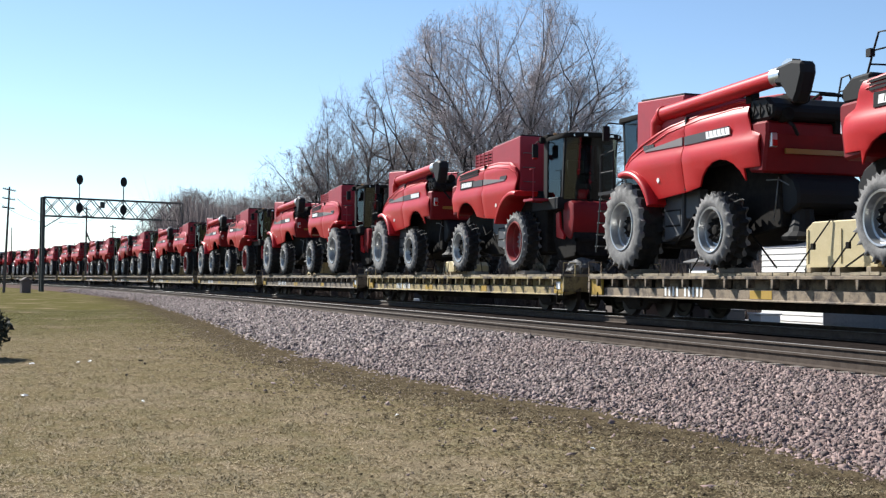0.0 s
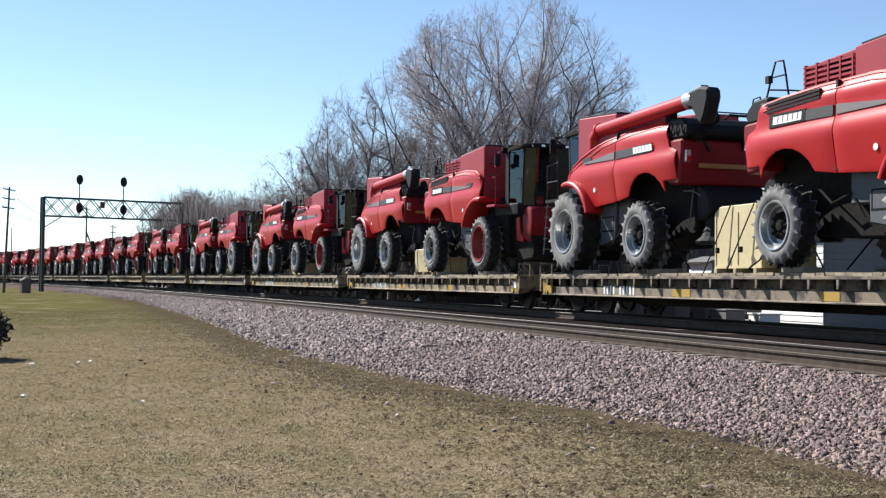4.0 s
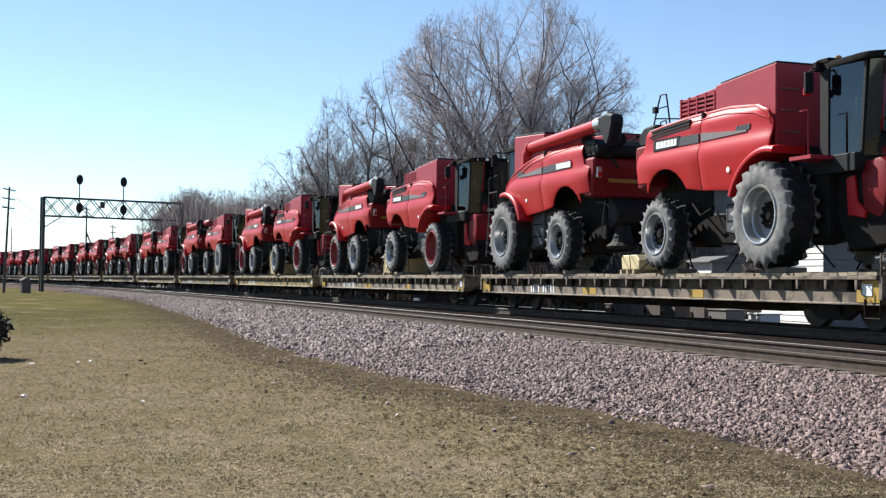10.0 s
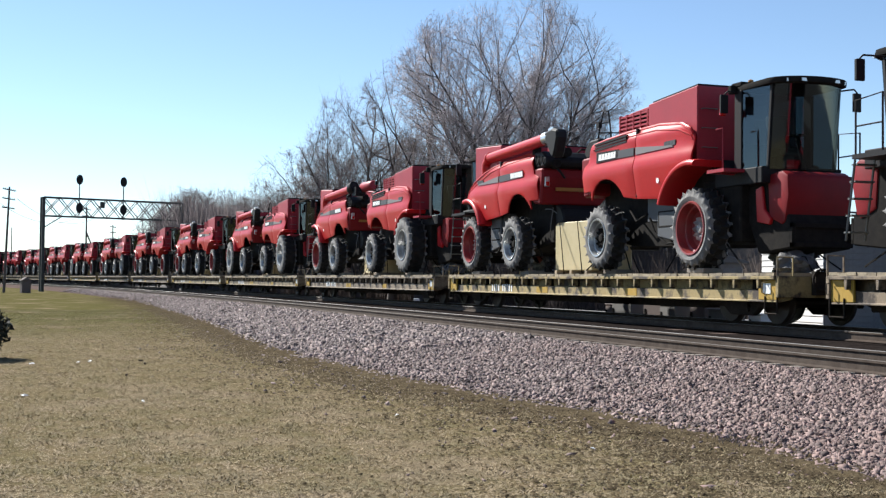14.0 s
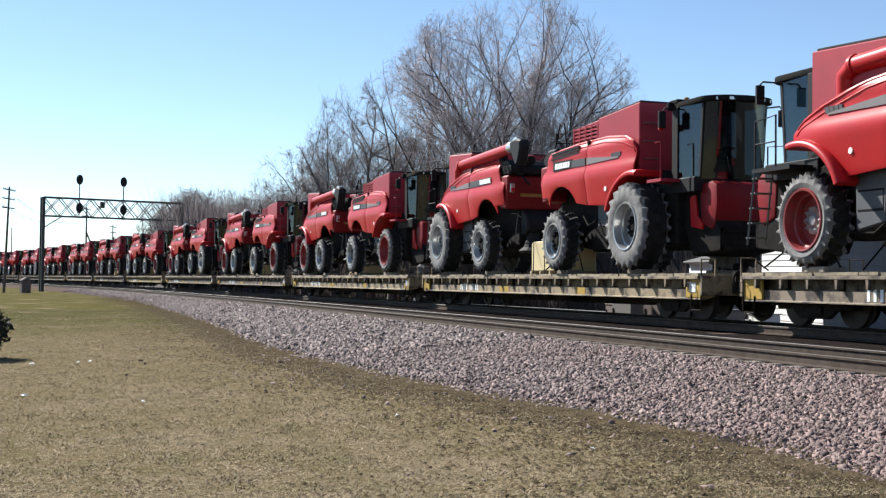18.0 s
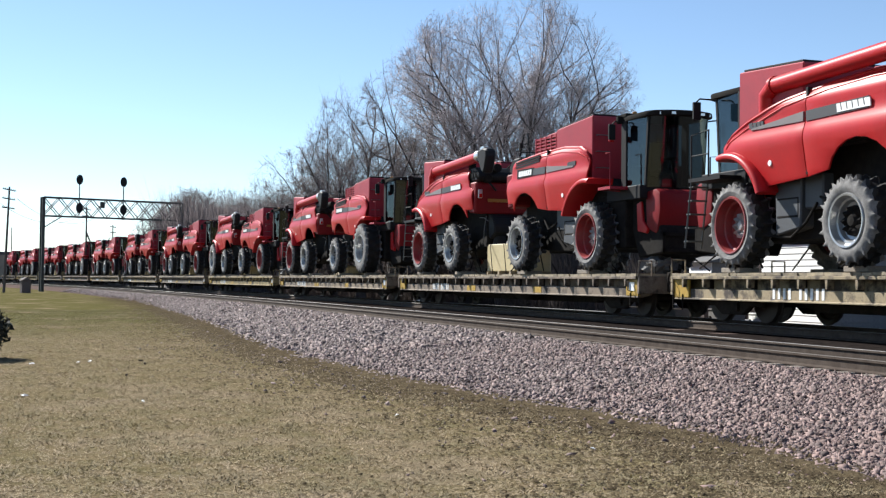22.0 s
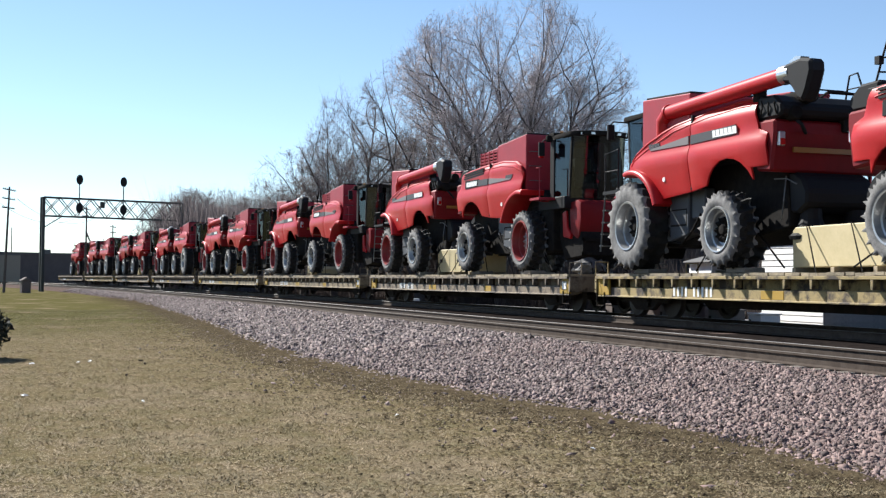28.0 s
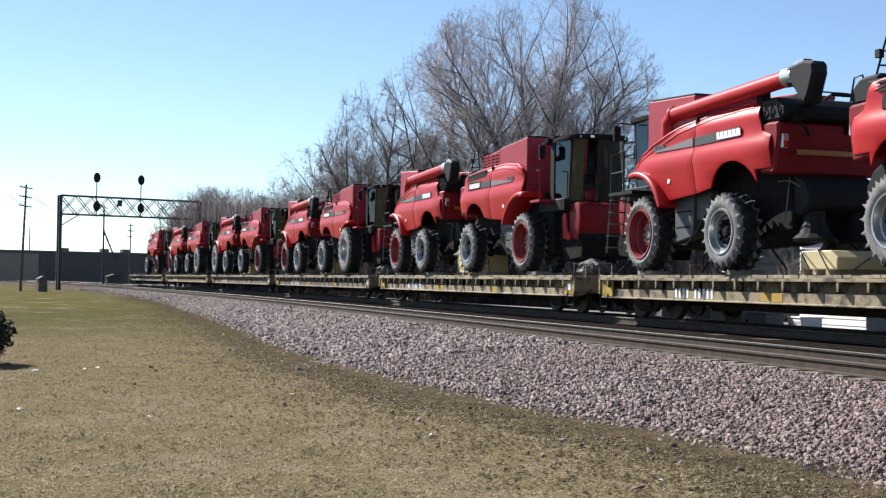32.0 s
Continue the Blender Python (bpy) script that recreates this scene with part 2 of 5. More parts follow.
def quick_mesh(name, verts, faces, mat, smooth=False):
    """A large mesh from arrays of triangles or quads."""
    me = bpy.data.meshes.new(name)
    verts, faces = np.asarray(verts, np.float32), np.asarray(faces, np.int32)
    k = faces.shape[1]
    me.vertices.add(len(verts))
    me.vertices.foreach_set("co", verts.ravel())
    me.loops.add(faces.size)
    me.loops.foreach_set("vertex_index", faces.ravel())
    me.polygons.add(len(faces))
    me.polygons.foreach_set("loop_start", np.arange(0, faces.size, k, dtype=np.int32))
    me.materials.append(mat)
    if smooth:
        me.polygons.foreach_set("use_smooth", np.ones(len(faces), bool))
    me.update(calc_edges=True)
    return me
# ---- the line of the track: straight on the near side of BEND, then a long curve to the camera's side ----
BEND, RADIUS = 16.6, 1068.5
TRAIN_Y, NEAR_Y, NEAR_Z = 14.68, 10.70, -0.11


def on_track(s, off=0.0, z=0.0):
    """Place and heading (degrees about z) at s metres along the train's track, off metres farther from the camera."""
    u = -s - BEND
    if u <= 0:
        return Vector((s, TRAIN_Y + off, z)), 0.0
    a = u / RADIUS
    return Vector((-BEND - (RADIUS + off) * math.sin(a), TRAIN_Y - RADIUS + (RADIUS + off) * math.cos(a), z)), math.degrees(a)


def along(s0, s1, step):
    n = max(1, round((s1 - s0) / step))
    return [s0 + (s1 - s0) * i / n for i in range(n + 1)]


def sweep(profile, s0, s1, step, off, z):
    """A profile of (off, up) drawn along the track."""
    b, k = Build(), len(profile)
    ss = along(s0, s1, step)
    v = [on_track(s, off + o, z + h)[0] for s in ss for o, h in profile]
    f = [(i * k + j, i * k + (j + 1) % k, (i + 1) * k + (j + 1) % k, (i + 1) * k + j) for i in range(len(ss) - 1) for j in range(k)]
    b.add(v, f)
    b.add([v[j] for j in range(k)], [tuple(range(k))])
    return b


def toe(s):
    """How far from the train's track the ballast ends on the lawn."""
    wob = 0.22 * noise.noise(Vector((s * 0.35, 3.1, 0))) + 0.10 * noise.noise(Vector((s * 1.7, 7.7, 0)))
    return -float(np.interp(-s, (8.0, 12.5, 15.0, 18.0, 26.0, 42.0, 78.0, 140.0), (8.9, 9.1, 9.8, 10.1, 10.3, 9.3, 7.4, 6.6))) + wob


LAWN_Z = -0.63


def bed_height(off, edge):
    """Height of the ballast bed, off metres from the train's track, its near edge at edge."""
    near = NEAR_Y - TRAIN_Y
    if off > 9.0:
        return -0.55
    if off > 2.6:
        return -0.20 - 0.35 * (off - 2.6) / 6.4
    if off > -1.4:
        return -0.20
    if off > near + 1.45:
        return -0.20 + (NEAR_Z - 0.12) * (-1.4 - off) / (-1.4 - near - 1.45)
    if off > near - 1.5:
        return NEAR_Z - 0.19
    t = (near - 1.5 - off) / (near - 1.5 - edge)
    return (NEAR_Z - 0.19) + (LAWN_Z - 0.03 - (NEAR_Z - 0.19)) * min(1.0, t) ** 1.15


# Ground: one sheet out to the horizon.
b = Build()
b.add([(-3000, -2500, LAWN_Z - 0.09), (1500, -2500, LAWN_Z - 0.09), (1500, 2500, LAWN_Z - 0.09), (-3000, 2500, LAWN_Z - 0.09)], [(0, 1, 2, 3)])
ground = tagged(new("ground", b.mesh("ground", DIRT)), "bare earth and dry grass reaching to the horizon", "ground", kind="structure")

# Lawn on the camera's side of the ballast.
ss = along(-330, 40, 1.0)
rows = []
for s in ss:
    e = toe(s)
    rows.append([on_track(s, o, LAWN_Z - (0.06 if i == 0 else 0.0))[0]
                 for i, o in enumerate([e + 0.7, e + 0.3, e, e - 0.5, e - 1.2, e - 2.2, e - 3.5, e - 5.5, e - 9, e - 16, e - 30, e - 60])])
k = len(rows[0])
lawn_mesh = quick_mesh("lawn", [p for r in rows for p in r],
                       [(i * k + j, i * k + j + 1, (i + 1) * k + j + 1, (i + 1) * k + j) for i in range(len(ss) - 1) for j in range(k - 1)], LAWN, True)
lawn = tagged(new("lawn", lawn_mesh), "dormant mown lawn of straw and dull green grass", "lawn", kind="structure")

# Ballast bed under both tracks.
rows = []
for s in ss:
    e = toe(s)
    offs = [e - 0.15, e + 0.3, e + 0.9, e + 1.6, -6.3, -5.4, -4.6, -3.98, -3.2, -2.5, -2.0, -1.4, 0.0, 2.6, 4.0, 6.0, 9.0]
    rows.append([on_track(s, o, bed_height(o, e) + 0.02 * noise.noise(Vector((s, o, 1.0))))[0] for o in offs])
k = len(rows[0])
bed_mesh = quick_mesh("ballast_bed", [p for r in rows for p in r],
                      [(i * k + j, i * k + j + 1, (i + 1) * k + j + 1, (i + 1) * k + j) for i in range(len(ss) - 1) for j in range(k - 1)], BALLAST, True)
bed = tagged(new("ballast_bed", bed_mesh), "pinkish grey crushed stone track bed", "track bed", kind="structure")

# Bare soil where the stones thin out on the lawn.
rows = []
for s in along(-60, 0, 0.1):
    e, wd = toe(s), 1.15 + 0.6 * noise.noise(Vector((s * 0.5, 1.0, 2.0))) + 0.45 * noise.noise(Vector((s * 5.1, 2.0, 8.0))) + 0.35 * noise.noise(Vector((s * 2.1, 5.0, 2.0)))
    rows.append([on_track(s, o, z)[0] for o, z in ((e + 0.5, LAWN_Z + 0.03), (e, LAWN_Z + 0.012), (e - 0.5 * max(0.1, wd), LAWN_Z + 0.006), (e - max(0.15, wd), LAWN_Z - 0.01))])
k = len(rows[0])
soil_mesh = quick_mesh("soil_edge", [p for r in rows for p in r], [(i * k + j, i * k + j + 1, (i + 1) * k + j + 1, (i + 1) * k + j) for i in range(len(rows) - 1) for j in range(k - 1)], SOIL, True)
tagged(new("soil_edge", soil_mesh), "bare dark soil along the ballast's edge", "soil", kind="structure")

# Pale gravel drive behind the tracks.
rows = [[on_track(s, o, z)[0] for o, z in ((6.0, -0.43), (6.4, -0.40), (10.6, -0.47), (11.0, -0.75))] for s in along(-200, 60, 4)]
k = len(rows[0])
drive_mesh = quick_mesh("gravel_drive", [p for r in rows for p in r], [(i * k + j, i * k + j + 1, (i + 1) * k + j + 1, (i + 1) * k + j) for i in range(len(rows) - 1) for j in range(k - 1)], PAVING)
tagged(new("gravel_drive", drive_mesh), "pale sunlit gravel drive behind the tracks", "drive", kind="structure")

# Darker ballast sheet round the train's own track and between the near rails.
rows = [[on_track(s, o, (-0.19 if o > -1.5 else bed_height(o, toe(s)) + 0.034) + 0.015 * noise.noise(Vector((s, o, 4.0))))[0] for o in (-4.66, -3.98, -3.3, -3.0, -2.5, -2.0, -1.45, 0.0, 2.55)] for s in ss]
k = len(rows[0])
dark_bed_mesh = quick_mesh("stained_ballast", [p for r in rows for p in r],
                          [(i * k + j, i * k + j + 1, (i + 1) * k + j + 1, (i + 1) * k + j) for i in range(len(ss) - 1) for j in range(k - 1)], DARK_BED, True)
tagged(new("stained_ballast", dark_bed_mesh), "dark ballast round the train's track", "track bed", kind="structure")

# Rails: foot, web and head, the head polished.
FOOT = [(-0.075, -0.172), (0.075, -0.172), (0.075, -0.158), (0.012, -0.14), (0.012, -0.045), (0.034, -0.035), (0.034, -0.006),
        (-0.034, -0.006), (-0.034, -0.035), (-0.012, -0.045), (-0.012, -0.14), (-0.075, -0.158)]
HEAD = [(-0.033, -0.012), (0.033, -0.012), (0.033, -0.005), (0.024, 0.0), (-0.024, 0.0), (-0.033, -0.005)]
for track, off, z in (("train", 0.0, 0.0), ("near", NEAR_Y - TRAIN_Y, NEAR_Z)):
    for side in (-0.7525, 0.7525):
        rail = tagged(new("rail", sweep(FOOT, -330, 40, 2.0, off + side, z).mesh("rail", RAILSIDE)), "rusty steel rail with a polished head", "rail", "rails", "structure")
        part("rail_head", sweep(HEAD, -330, 40, 2.0, off + side, z), RAILTOP if track == "train" or side > 0 else RAILDULL, rail, "worn running surface")
# ---- flatcar ----
DECK_Z, HALF, WIDE, RISER = 1.05, 9.30, 1.48, 0.10


def make_flatcar():
    car = thing("flatcar", "faded yellow railroad flatcar with wooden deck carrying two combines", "flatcar", "flatcars of the train")
    b = Build()
    n = 72
    w = 2 * HALF / n
    for i in range(n):
        x = -HALF + i * w
        dz = random.uniform(-0.008, 0.008)
        b.box(x + 0.006, x + w - 0.006, -WIDE + random.uniform(-0.015, 0.015), WIDE + random.uniform(-0.015, 0.015), DECK_Z - 0.06 + dz, DECK_Z + dz)
    part("deck", b, DECKWOOD, car, "worn wooden deck boards")
    for sy in (-1, 1):
        b = Build()
        sill = [(WIDE - 0.42, DECK_Z - 0.50), (WIDE - 0.17, DECK_Z - 0.56), (WIDE - 0.055, DECK_Z - 0.56), (WIDE - 0.055, DECK_Z - 0.53), (WIDE - 0.11, DECK_Z - 0.525), (WIDE - 0.11, DECK_Z - 0.335), (WIDE - 0.13, DECK_Z - 0.325), (WIDE - 0.36, DECK_Z - 0.325), (WIDE - 0.36, DECK_Z - 0.13),
                (WIDE + 0.02, DECK_Z - 0.125), (WIDE + 0.02, DECK_Z - 0.064), (WIDE - 0.42, DECK_Z - 0.064)]
        b.prism([(sy * q, z) for q, z in sill], -HALF, HALF, "x")
        part("side_sill", b, SILL, car, "faded stained side sill", 0.006)
        pocket = Build()
        a, c = sorted((sy * (WIDE - 0.12), sy * (WIDE + 0.03)))
        pocket.prism([(-0.042, DECK_Z - 0.13), (0.042, DECK_Z - 0.13), (0.03, DECK_Z - 0.30), (-0.03, DECK_Z - 0.30)], a, c)
        spots_ = [-HALF + 0.52 + i * (2 * HALF - 1.04) / 21 for i in range(22)]
        if sy < 0:
            pocket = pocket.mesh("stake_pocket", SILL, 0.006)
            for x in spots_:
                part("stake_pocket", pocket, None, car, at=pose(x, 0, 0))
        else:                                             # the side away from the camera: one joined row
            row = Build()
            for x in spots_:
                row.add([(p[0] + x, p[1], p[2]) for p in pocket.v], pocket.f)
            tagged(part("stake_pocket_row", row, SILL, car), kind="stuff")
        # corner panels and steps
        for ex in (-1, 1):
            b = Build()
            xs = sorted((ex * HALF, ex * (HALF - 0.62)))
            ys = sorted((sy * (WIDE - 0.112), sy * (WIDE - 0.06)))
            b.box(xs[0], xs[1], ys[0], ys[1], DECK_Z - 0.52, DECK_Z - 0.13)
            part("corner_panel", b, YELLOW, car, "brighter yellow corner panel", 0.01)
            b = Build()
            x = ex * (HALF - 0.18)
            b.tube([(x - 0.2, sy * (WIDE - 0.05), DECK_Z - 0.45), (x - 0.2, sy * (WIDE - 0.05), DECK_Z - 0.78), (x + 0.2, sy * (WIDE - 0.05), DECK_Z - 0.78), (x + 0.2, sy * (WIDE - 0.05), DECK_Z - 0.45)], 0.018)
            part("sill_step", b, UNDER, car)
            b = Build()
            b.tube([(x - 0.16, sy * (WIDE - 0.02), DECK_Z - 0.40), (x - 0.16, sy * (WIDE + 0.05), DECK_Z - 0.38), (x - 0.16, sy * (WIDE + 0.05), DECK_Z - 0.20), (x - 0.16, sy * (WIDE - 0.02), DECK_Z - 0.18)], 0.013)
            part("grab_iron", b, SILL, car)
        # white lettering, as plain bars
        ys = sorted((sy * (WIDE - 0.112), sy * (WIDE - 0.102)))
        if sy < 0:
            b = Build()
            b.box(0, 0.075, ys[0], ys[1], DECK_Z - 0.50, DECK_Z - 0.29)
            bar = b.mesh("marking_bar", WHITE_MARK)
            for j in (0, 1, 2, 3, 5, 6, 7, 8, 9):
                part("marking_bar", bar, None, car, "white painted bar", at=pose(-5.6 + 0.17 * j, 0, 0))
            b = Build()
            b.box(HALF - 0.45, HALF - 0.2, -WIDE + 0.048, -WIDE + 0.062, DECK_Z - 0.40, DECK_Z - 0.2)
            part("placard", b, WHITE_MARK, car, "small white placard")
        for px, pl in ((-3.1 * sy, 0.55), (2.2 * sy, 0.75)):
            b = Build()
            b.box(px, px + pl, ys[0], ys[1] if sy > 0 else ys[1], DECK_Z - 0.51, DECK_Z - 0.345)
            part("sill_patch", b, YELLOW, car, "brighter yellow paint patch")
    # short boards under the machines' wheels
    b = Build()
    b.box(-0.34, 0.34, -0.24, 0.24, DECK_Z + 0.009, DECK_Z + RISER + 0.012)
    riser = b.mesh("wheel_board", TIE, 0.01)
    for x in (-7.2, -3.2, 2.15, 6.15):
        for y in (-1.08, 1.08):
            part("wheel_board", riser, None, car, "weathered board under a wheel", at=pose(x, y, 0))
    # centre sill, deeper in the middle
    b = Build()
    b.prism([(-HALF + 0.3, 0.92), (HALF - 0.3, 0.92), (HALF - 0.3, 0.60), (HALF - 3.1, 0.52), (HALF - 4.0, 0.30), (-HALF + 4.0, 0.30), (-HALF + 3.1, 0.52), (-HALF + 0.3, 0.60)], -0.55, 0.55)
    part("centre_sill", b, UNDER, car, "grimy deep centre sill", 0.01)
    b = Build()
    b.box(-0.05, 0.05, -WIDE + 0.28, WIDE - 0.28, DECK_Z - 0.36, DECK_Z - 0.07)
    bearer = b.mesh("cross_bearer", UNDER)
    for i in range(11):
        part("cross_bearer", bearer, None, car, at=pose(-HALF + 1.1 + i * (2 * HALF - 2.2) / 10, 0, 0))
    b = Build()
    b.lathe([(-0.55, 0.0), (-0.55, 0.2), (-0.5, 0.24), (0.5, 0.24), (0.55, 0.2), (0.55, 0.0)], 14, "x", (1.5, -0.85, 0.55))
    part("air_tank", b, UNDER, car, smooth=True)
    b = Build()
    b.tube([(-HALF + 2.6, -1.05, 0.62), (HALF - 2.6, -1.05, 0.62)], 0.03)
    b.tube([(-HALF + 2.6, 0.9, 0.6), (HALF - 2.6, 0.9, 0.6)], 0.025)
    part("brake_pipe", b, UNDER, car)
    for ex in (-1, 1):
        b = Build()
        xs = sorted((ex * HALF, ex * (HALF + 0.1)))
        b.box(xs[0], xs[1], -WIDE + 0.02, WIDE - 0.02, DECK_Z - 0.47, DECK_Z - 0.062)
        part("end_sill", b, SILL, car, "stained end sill", 0.01)
        coup = Build()
        xs = sorted((ex * (HALF + 0.1), ex * (HALF + 0.60)))
        coup.box(xs[0], xs[1], -0.09, 0.09, 0.72, 0.92)
        xs = sorted((ex * (HALF + 0.52), ex * (HALF + 0.84)))
        coup.box(xs[0], xs[1], -0.17, 0.12, 0.68, 0.96)
        part("coupler", coup, UNDER, car, "", 0.03)
        b = Build()
        b.tube([(ex * (HALF + 0.15), 0.3, 0.75), (ex * (HALF + 0.4), 0.35, 0.45), (ex * (HALF + 0.75), 0.3, 0.36), (ex * (HALF + 0.85), 0.25, 0.5)], 0.025)
        part("air_hose", b, BLACK, car)
        for sy in (-1, 1):
            b = Build()
            x, y = ex * (HALF + 0.06), sy * (WIDE - 0.2)
            b.tube([(x, y - 0.17, DECK_Z - 0.1), (x, y - 0.17, DECK_Z + 0.3), (x, y + 0.17, DECK_Z + 0.3), (x, y + 0.17, DECK_Z - 0.1)], 0.02)
            part("end_railing", b, SILL, car, "bent pipe grab railing")
    b = Build()
    x = HALF + 0.14
    b.box(x - 0.05, x + 0.1, -0.72, -0.48, DECK_Z - 0.42, DECK_Z + 0.04)
    b.lathe([(0.0, 0.17), (0.0, 0.21), (0.035, 0.22), (0.05, 0.2), (0.04, 0.17)], 18, "x", (x + 0.1, -0.6, DECK_Z - 0.12), True)
    part("hand_brake", b, UNDER, car, "hand brake wheel and housing", 0.006)
    # trucks
    wheelset = Build()
    prof = [(-0.96, 0.0), (-0.96, 0.07), (-0.84, 0.09), (-0.80, 0.14), (-0.80, 0.40), (-0.79, 0.435), (-0.71, 0.45), (-0.695, 0.478), (-0.675, 0.475), (-0.675, 0.37), (-0.72, 0.33), (-0.72, 0.18), (-0.68, 0.11)]
    wheelset.lathe(prof + [(-t, r) for t, r in reversed(prof)], 22)
    wheelset = wheelset.mesh("wheelset", WHEELSTEEL, smooth=True)
    frame_mesh = Build()
    side = [(-1.14, 0.36), (-1.14, 0.60), (-0.80, 0.66), (-0.42, 0.80), (0.42, 0.80), (0.80, 0.66), (1.14, 0.60), (1.14, 0.36), (0.70, 0.38), (0.42, 0.20), (-0.42, 0.20), (-0.70, 0.38)]
    frame_mesh.prism(side, -0.07, 0.07)
    frame_mesh = frame_mesh.mesh("side_frame", UNDER, 0.03)
    spring = Build()                                      # a nest of coils, as one corrugated block
    coil = [(x, 0.28 + 0.35 * j / 10) for j, x in enumerate([0.30, 0.34] * 5 + [0.30])]
    spring.prism(coil + [(-x, z) for x, z in reversed(coil)], -0.13, 0.13)
    spring = spring.mesh("spring_nest", UNDER)
    bolster = Build()
    bolster.box(-0.2, 0.2, -1.05, 1.05, 0.5, 0.72)
    bolster = bolster.mesh("bolster", UNDER, 0.02)
    for ex in (-1, 1):
        truck = part("truck", bolster, None, car, "grimy two-axle truck", at=pose(ex * (HALF - 1.75), 0, 0))
        for sy in (-1, 1):
            part("side_frame", frame_mesh, None, truck, at=pose(0, sy * 1.0, 0))
            part("spring_nest", spring, None, truck, at=pose(0, sy * 1.0, 0))
        for ax in (-0.84, 0.84):
            part("wheelset", wheelset, None, truck, at=pose(ax, 0, 0.4775))
    return car


# ---- combine harvester: x to its cab's front, y to its left, z up from the deck; the front axle at x = 0 ----
def tyre_and_rim(r, width, rim_r, dish, rim_mat, lugs):
    """A farm wheel, its outer face at y = 0 and the wheel at negative y."""
    t = Build()
    w, rr, seg = width, r - 0.085, lugs * 5
    prof = [(-0.03, rim_r, 0), (0.0, rim_r + 0.06, 0), (0.014, (rim_r + rr) / 2, 0), (-0.005, rr - 0.08, 0), (-0.03, rr - 0.03, 1), (-0.09, rr, 1), (-w * 0.30, rr + 0.005, 1), (-w * 0.5, rr + 0.008, 1),
            (-w * 0.70, rr + 0.005, 1), (-w + 0.09, rr, 1), (-w + 0.03, rr - 0.03, 1), (-w + 0.005, rr - 0.08, 0), (-w - 0.014, (rim_r + rr) / 2, 0), (-w, rim_r + 0.06, 0), (-w + 0.03, rim_r, 0)]
    v, k = [], len(prof)
    for i in range(seg):
        for y, rad, tread in prof:
            half = 0.0 if y > -w * 0.5 else 0.5
            inward = min(-y, w + y) / w
            phase = (i / seg * lugs + half - inward * 1.3) % 1.0
            up = 0.085 if tread and phase < 0.30 and inward < 0.49 else 0.0
            out = 0.03 if tread and phase < 0.30 and inward < 0.1 else 0.0
            a = 2 * math.pi * i / seg
            q = rad + up
            v.append((q * math.cos(a), y + (out if y > -w / 2 else -out), q * math.sin(a)))
    for slot, js in ((0, range(5, 9)), (1, [0, 1, 2, 3, 4, 9, 10, 11, 12, 13, 14])):
        t.slot = slot
        quads = [(i * k + j, i * k + (j + 1) % k, ((i + 1) % seg) * k + (j + 1) % k, ((i + 1) % seg) * k + j) for i in range(seg) for j in js]
        if slot == 0:
            t.add(v, quads)
        else:
            t.f += quads
            t.mi += [1] * len(quads)
    tyre = t.mesh("tyre", [RUBBER, SIDEWALL], smooth=True)
    m = Build()
    m.lathe([(-dish - 0.07, 0.0), (-dish - 0.07, rim_r - 0.14), (-width * 0.7, rim_r - 0.01), (-0.02, rim_r + 0.02), (-0.005, rim_r + 0.012), (0.012, rim_r + 0.004), (0.006, rim_r - 0.03), (-0.06, rim_r - 0.045), (-dish * 0.55, rim_r - 0.06), (-dish * 0.6, rim_r - 0.10), (-dish, rim_r - 0.13),
             (-dish - 0.02, rim_r * 0.55), (-dish + 0.02, rim_r * 0.42), (-dish + 0.02, 0.0)], 36)
    rim = m.mesh("wheel", rim_mat, smooth=True)
    h = Build()
    h.lathe([(-dish, 0.0), (-dish, 0.27), (-dish + 0.03, 0.265), (-dish + 0.03, 0.245), (-dish + 0.03, 0.19), (-dish + 0.04, 0.13), (-dish + 0.10, 0.09), (-dish + 0.11, 0.0)], 20)
    for i in range(0, 20, 2):                             # studs: every other facet of the flange stands out
        for j in (3, 4):
            x, y, z = h.v[i * 8 + j]
            h.v[i * 8 + j] = (x, y + 0.09, z)
    hub = h.mesh("hub", HUBSTEEL if rim_mat is RED_RIM else DARK)
    return rim, tyre, hub


WHEELS = {"red": (tyre_and_rim(0.885, 0.52, 0.57, 0.32, RED_RIM, 22), 0.885), "silver": (tyre_and_rim(1.03, 0.68, 0.56, 0.30, SILVER, 21), 1.03),
          "rear": (tyre_and_rim(0.80, 0.50, 0.46, 0.20, SILVER, 19), 0.80)}
PANEL = [(0.35, 2.18), (0.35, 2.48), (0.05, 2.72), (-0.6, 2.93), (-1.8, 3.20), (-3.1, 3.34), (-4.3, 3.40), (-4.85, 3.38), (-5.05, 2.72), (-5.33, 2.62), (-5.35, 1.98), (-4.85, 1.98)]
PANEL_RIGHT = [(0.02, 2.18), (0.04, 2.86), (-0.08, 3.06), (-0.5, 3.22), (-1.6, 3.33), (-3.1, 3.32), (-4.3, 3.24), (-4.85, 3.16), (-5.05, 2.72), (-5.33, 2.62), (-5.35, 1.98), (-4.85, 1.98)]
REAR_X = -4.0


def flank(x, z):
    """How far out the side panels stand: full at the belt line, hollow above it, rolling in at the shoulder."""
    out = float(np.interp(z, (1.55, 1.8, 2.1, 2.36, 2.46, 2.56, 2.66, 2.8, 2.92, 3.0, 3.08, 3.16, 3.26, 3.42), (1.37, 1.41, 1.46, 1.50, 1.495, 1.465, 1.43, 1.415, 1.42, 1.43, 1.42, 1.385, 1.32, 1.20)))
    return out - 0.10 * max(0.0, (x + 0.6) / 0.9) ** 2 - 0.06 * max(0.0, (-4.6 - x) / 0.7) ** 2


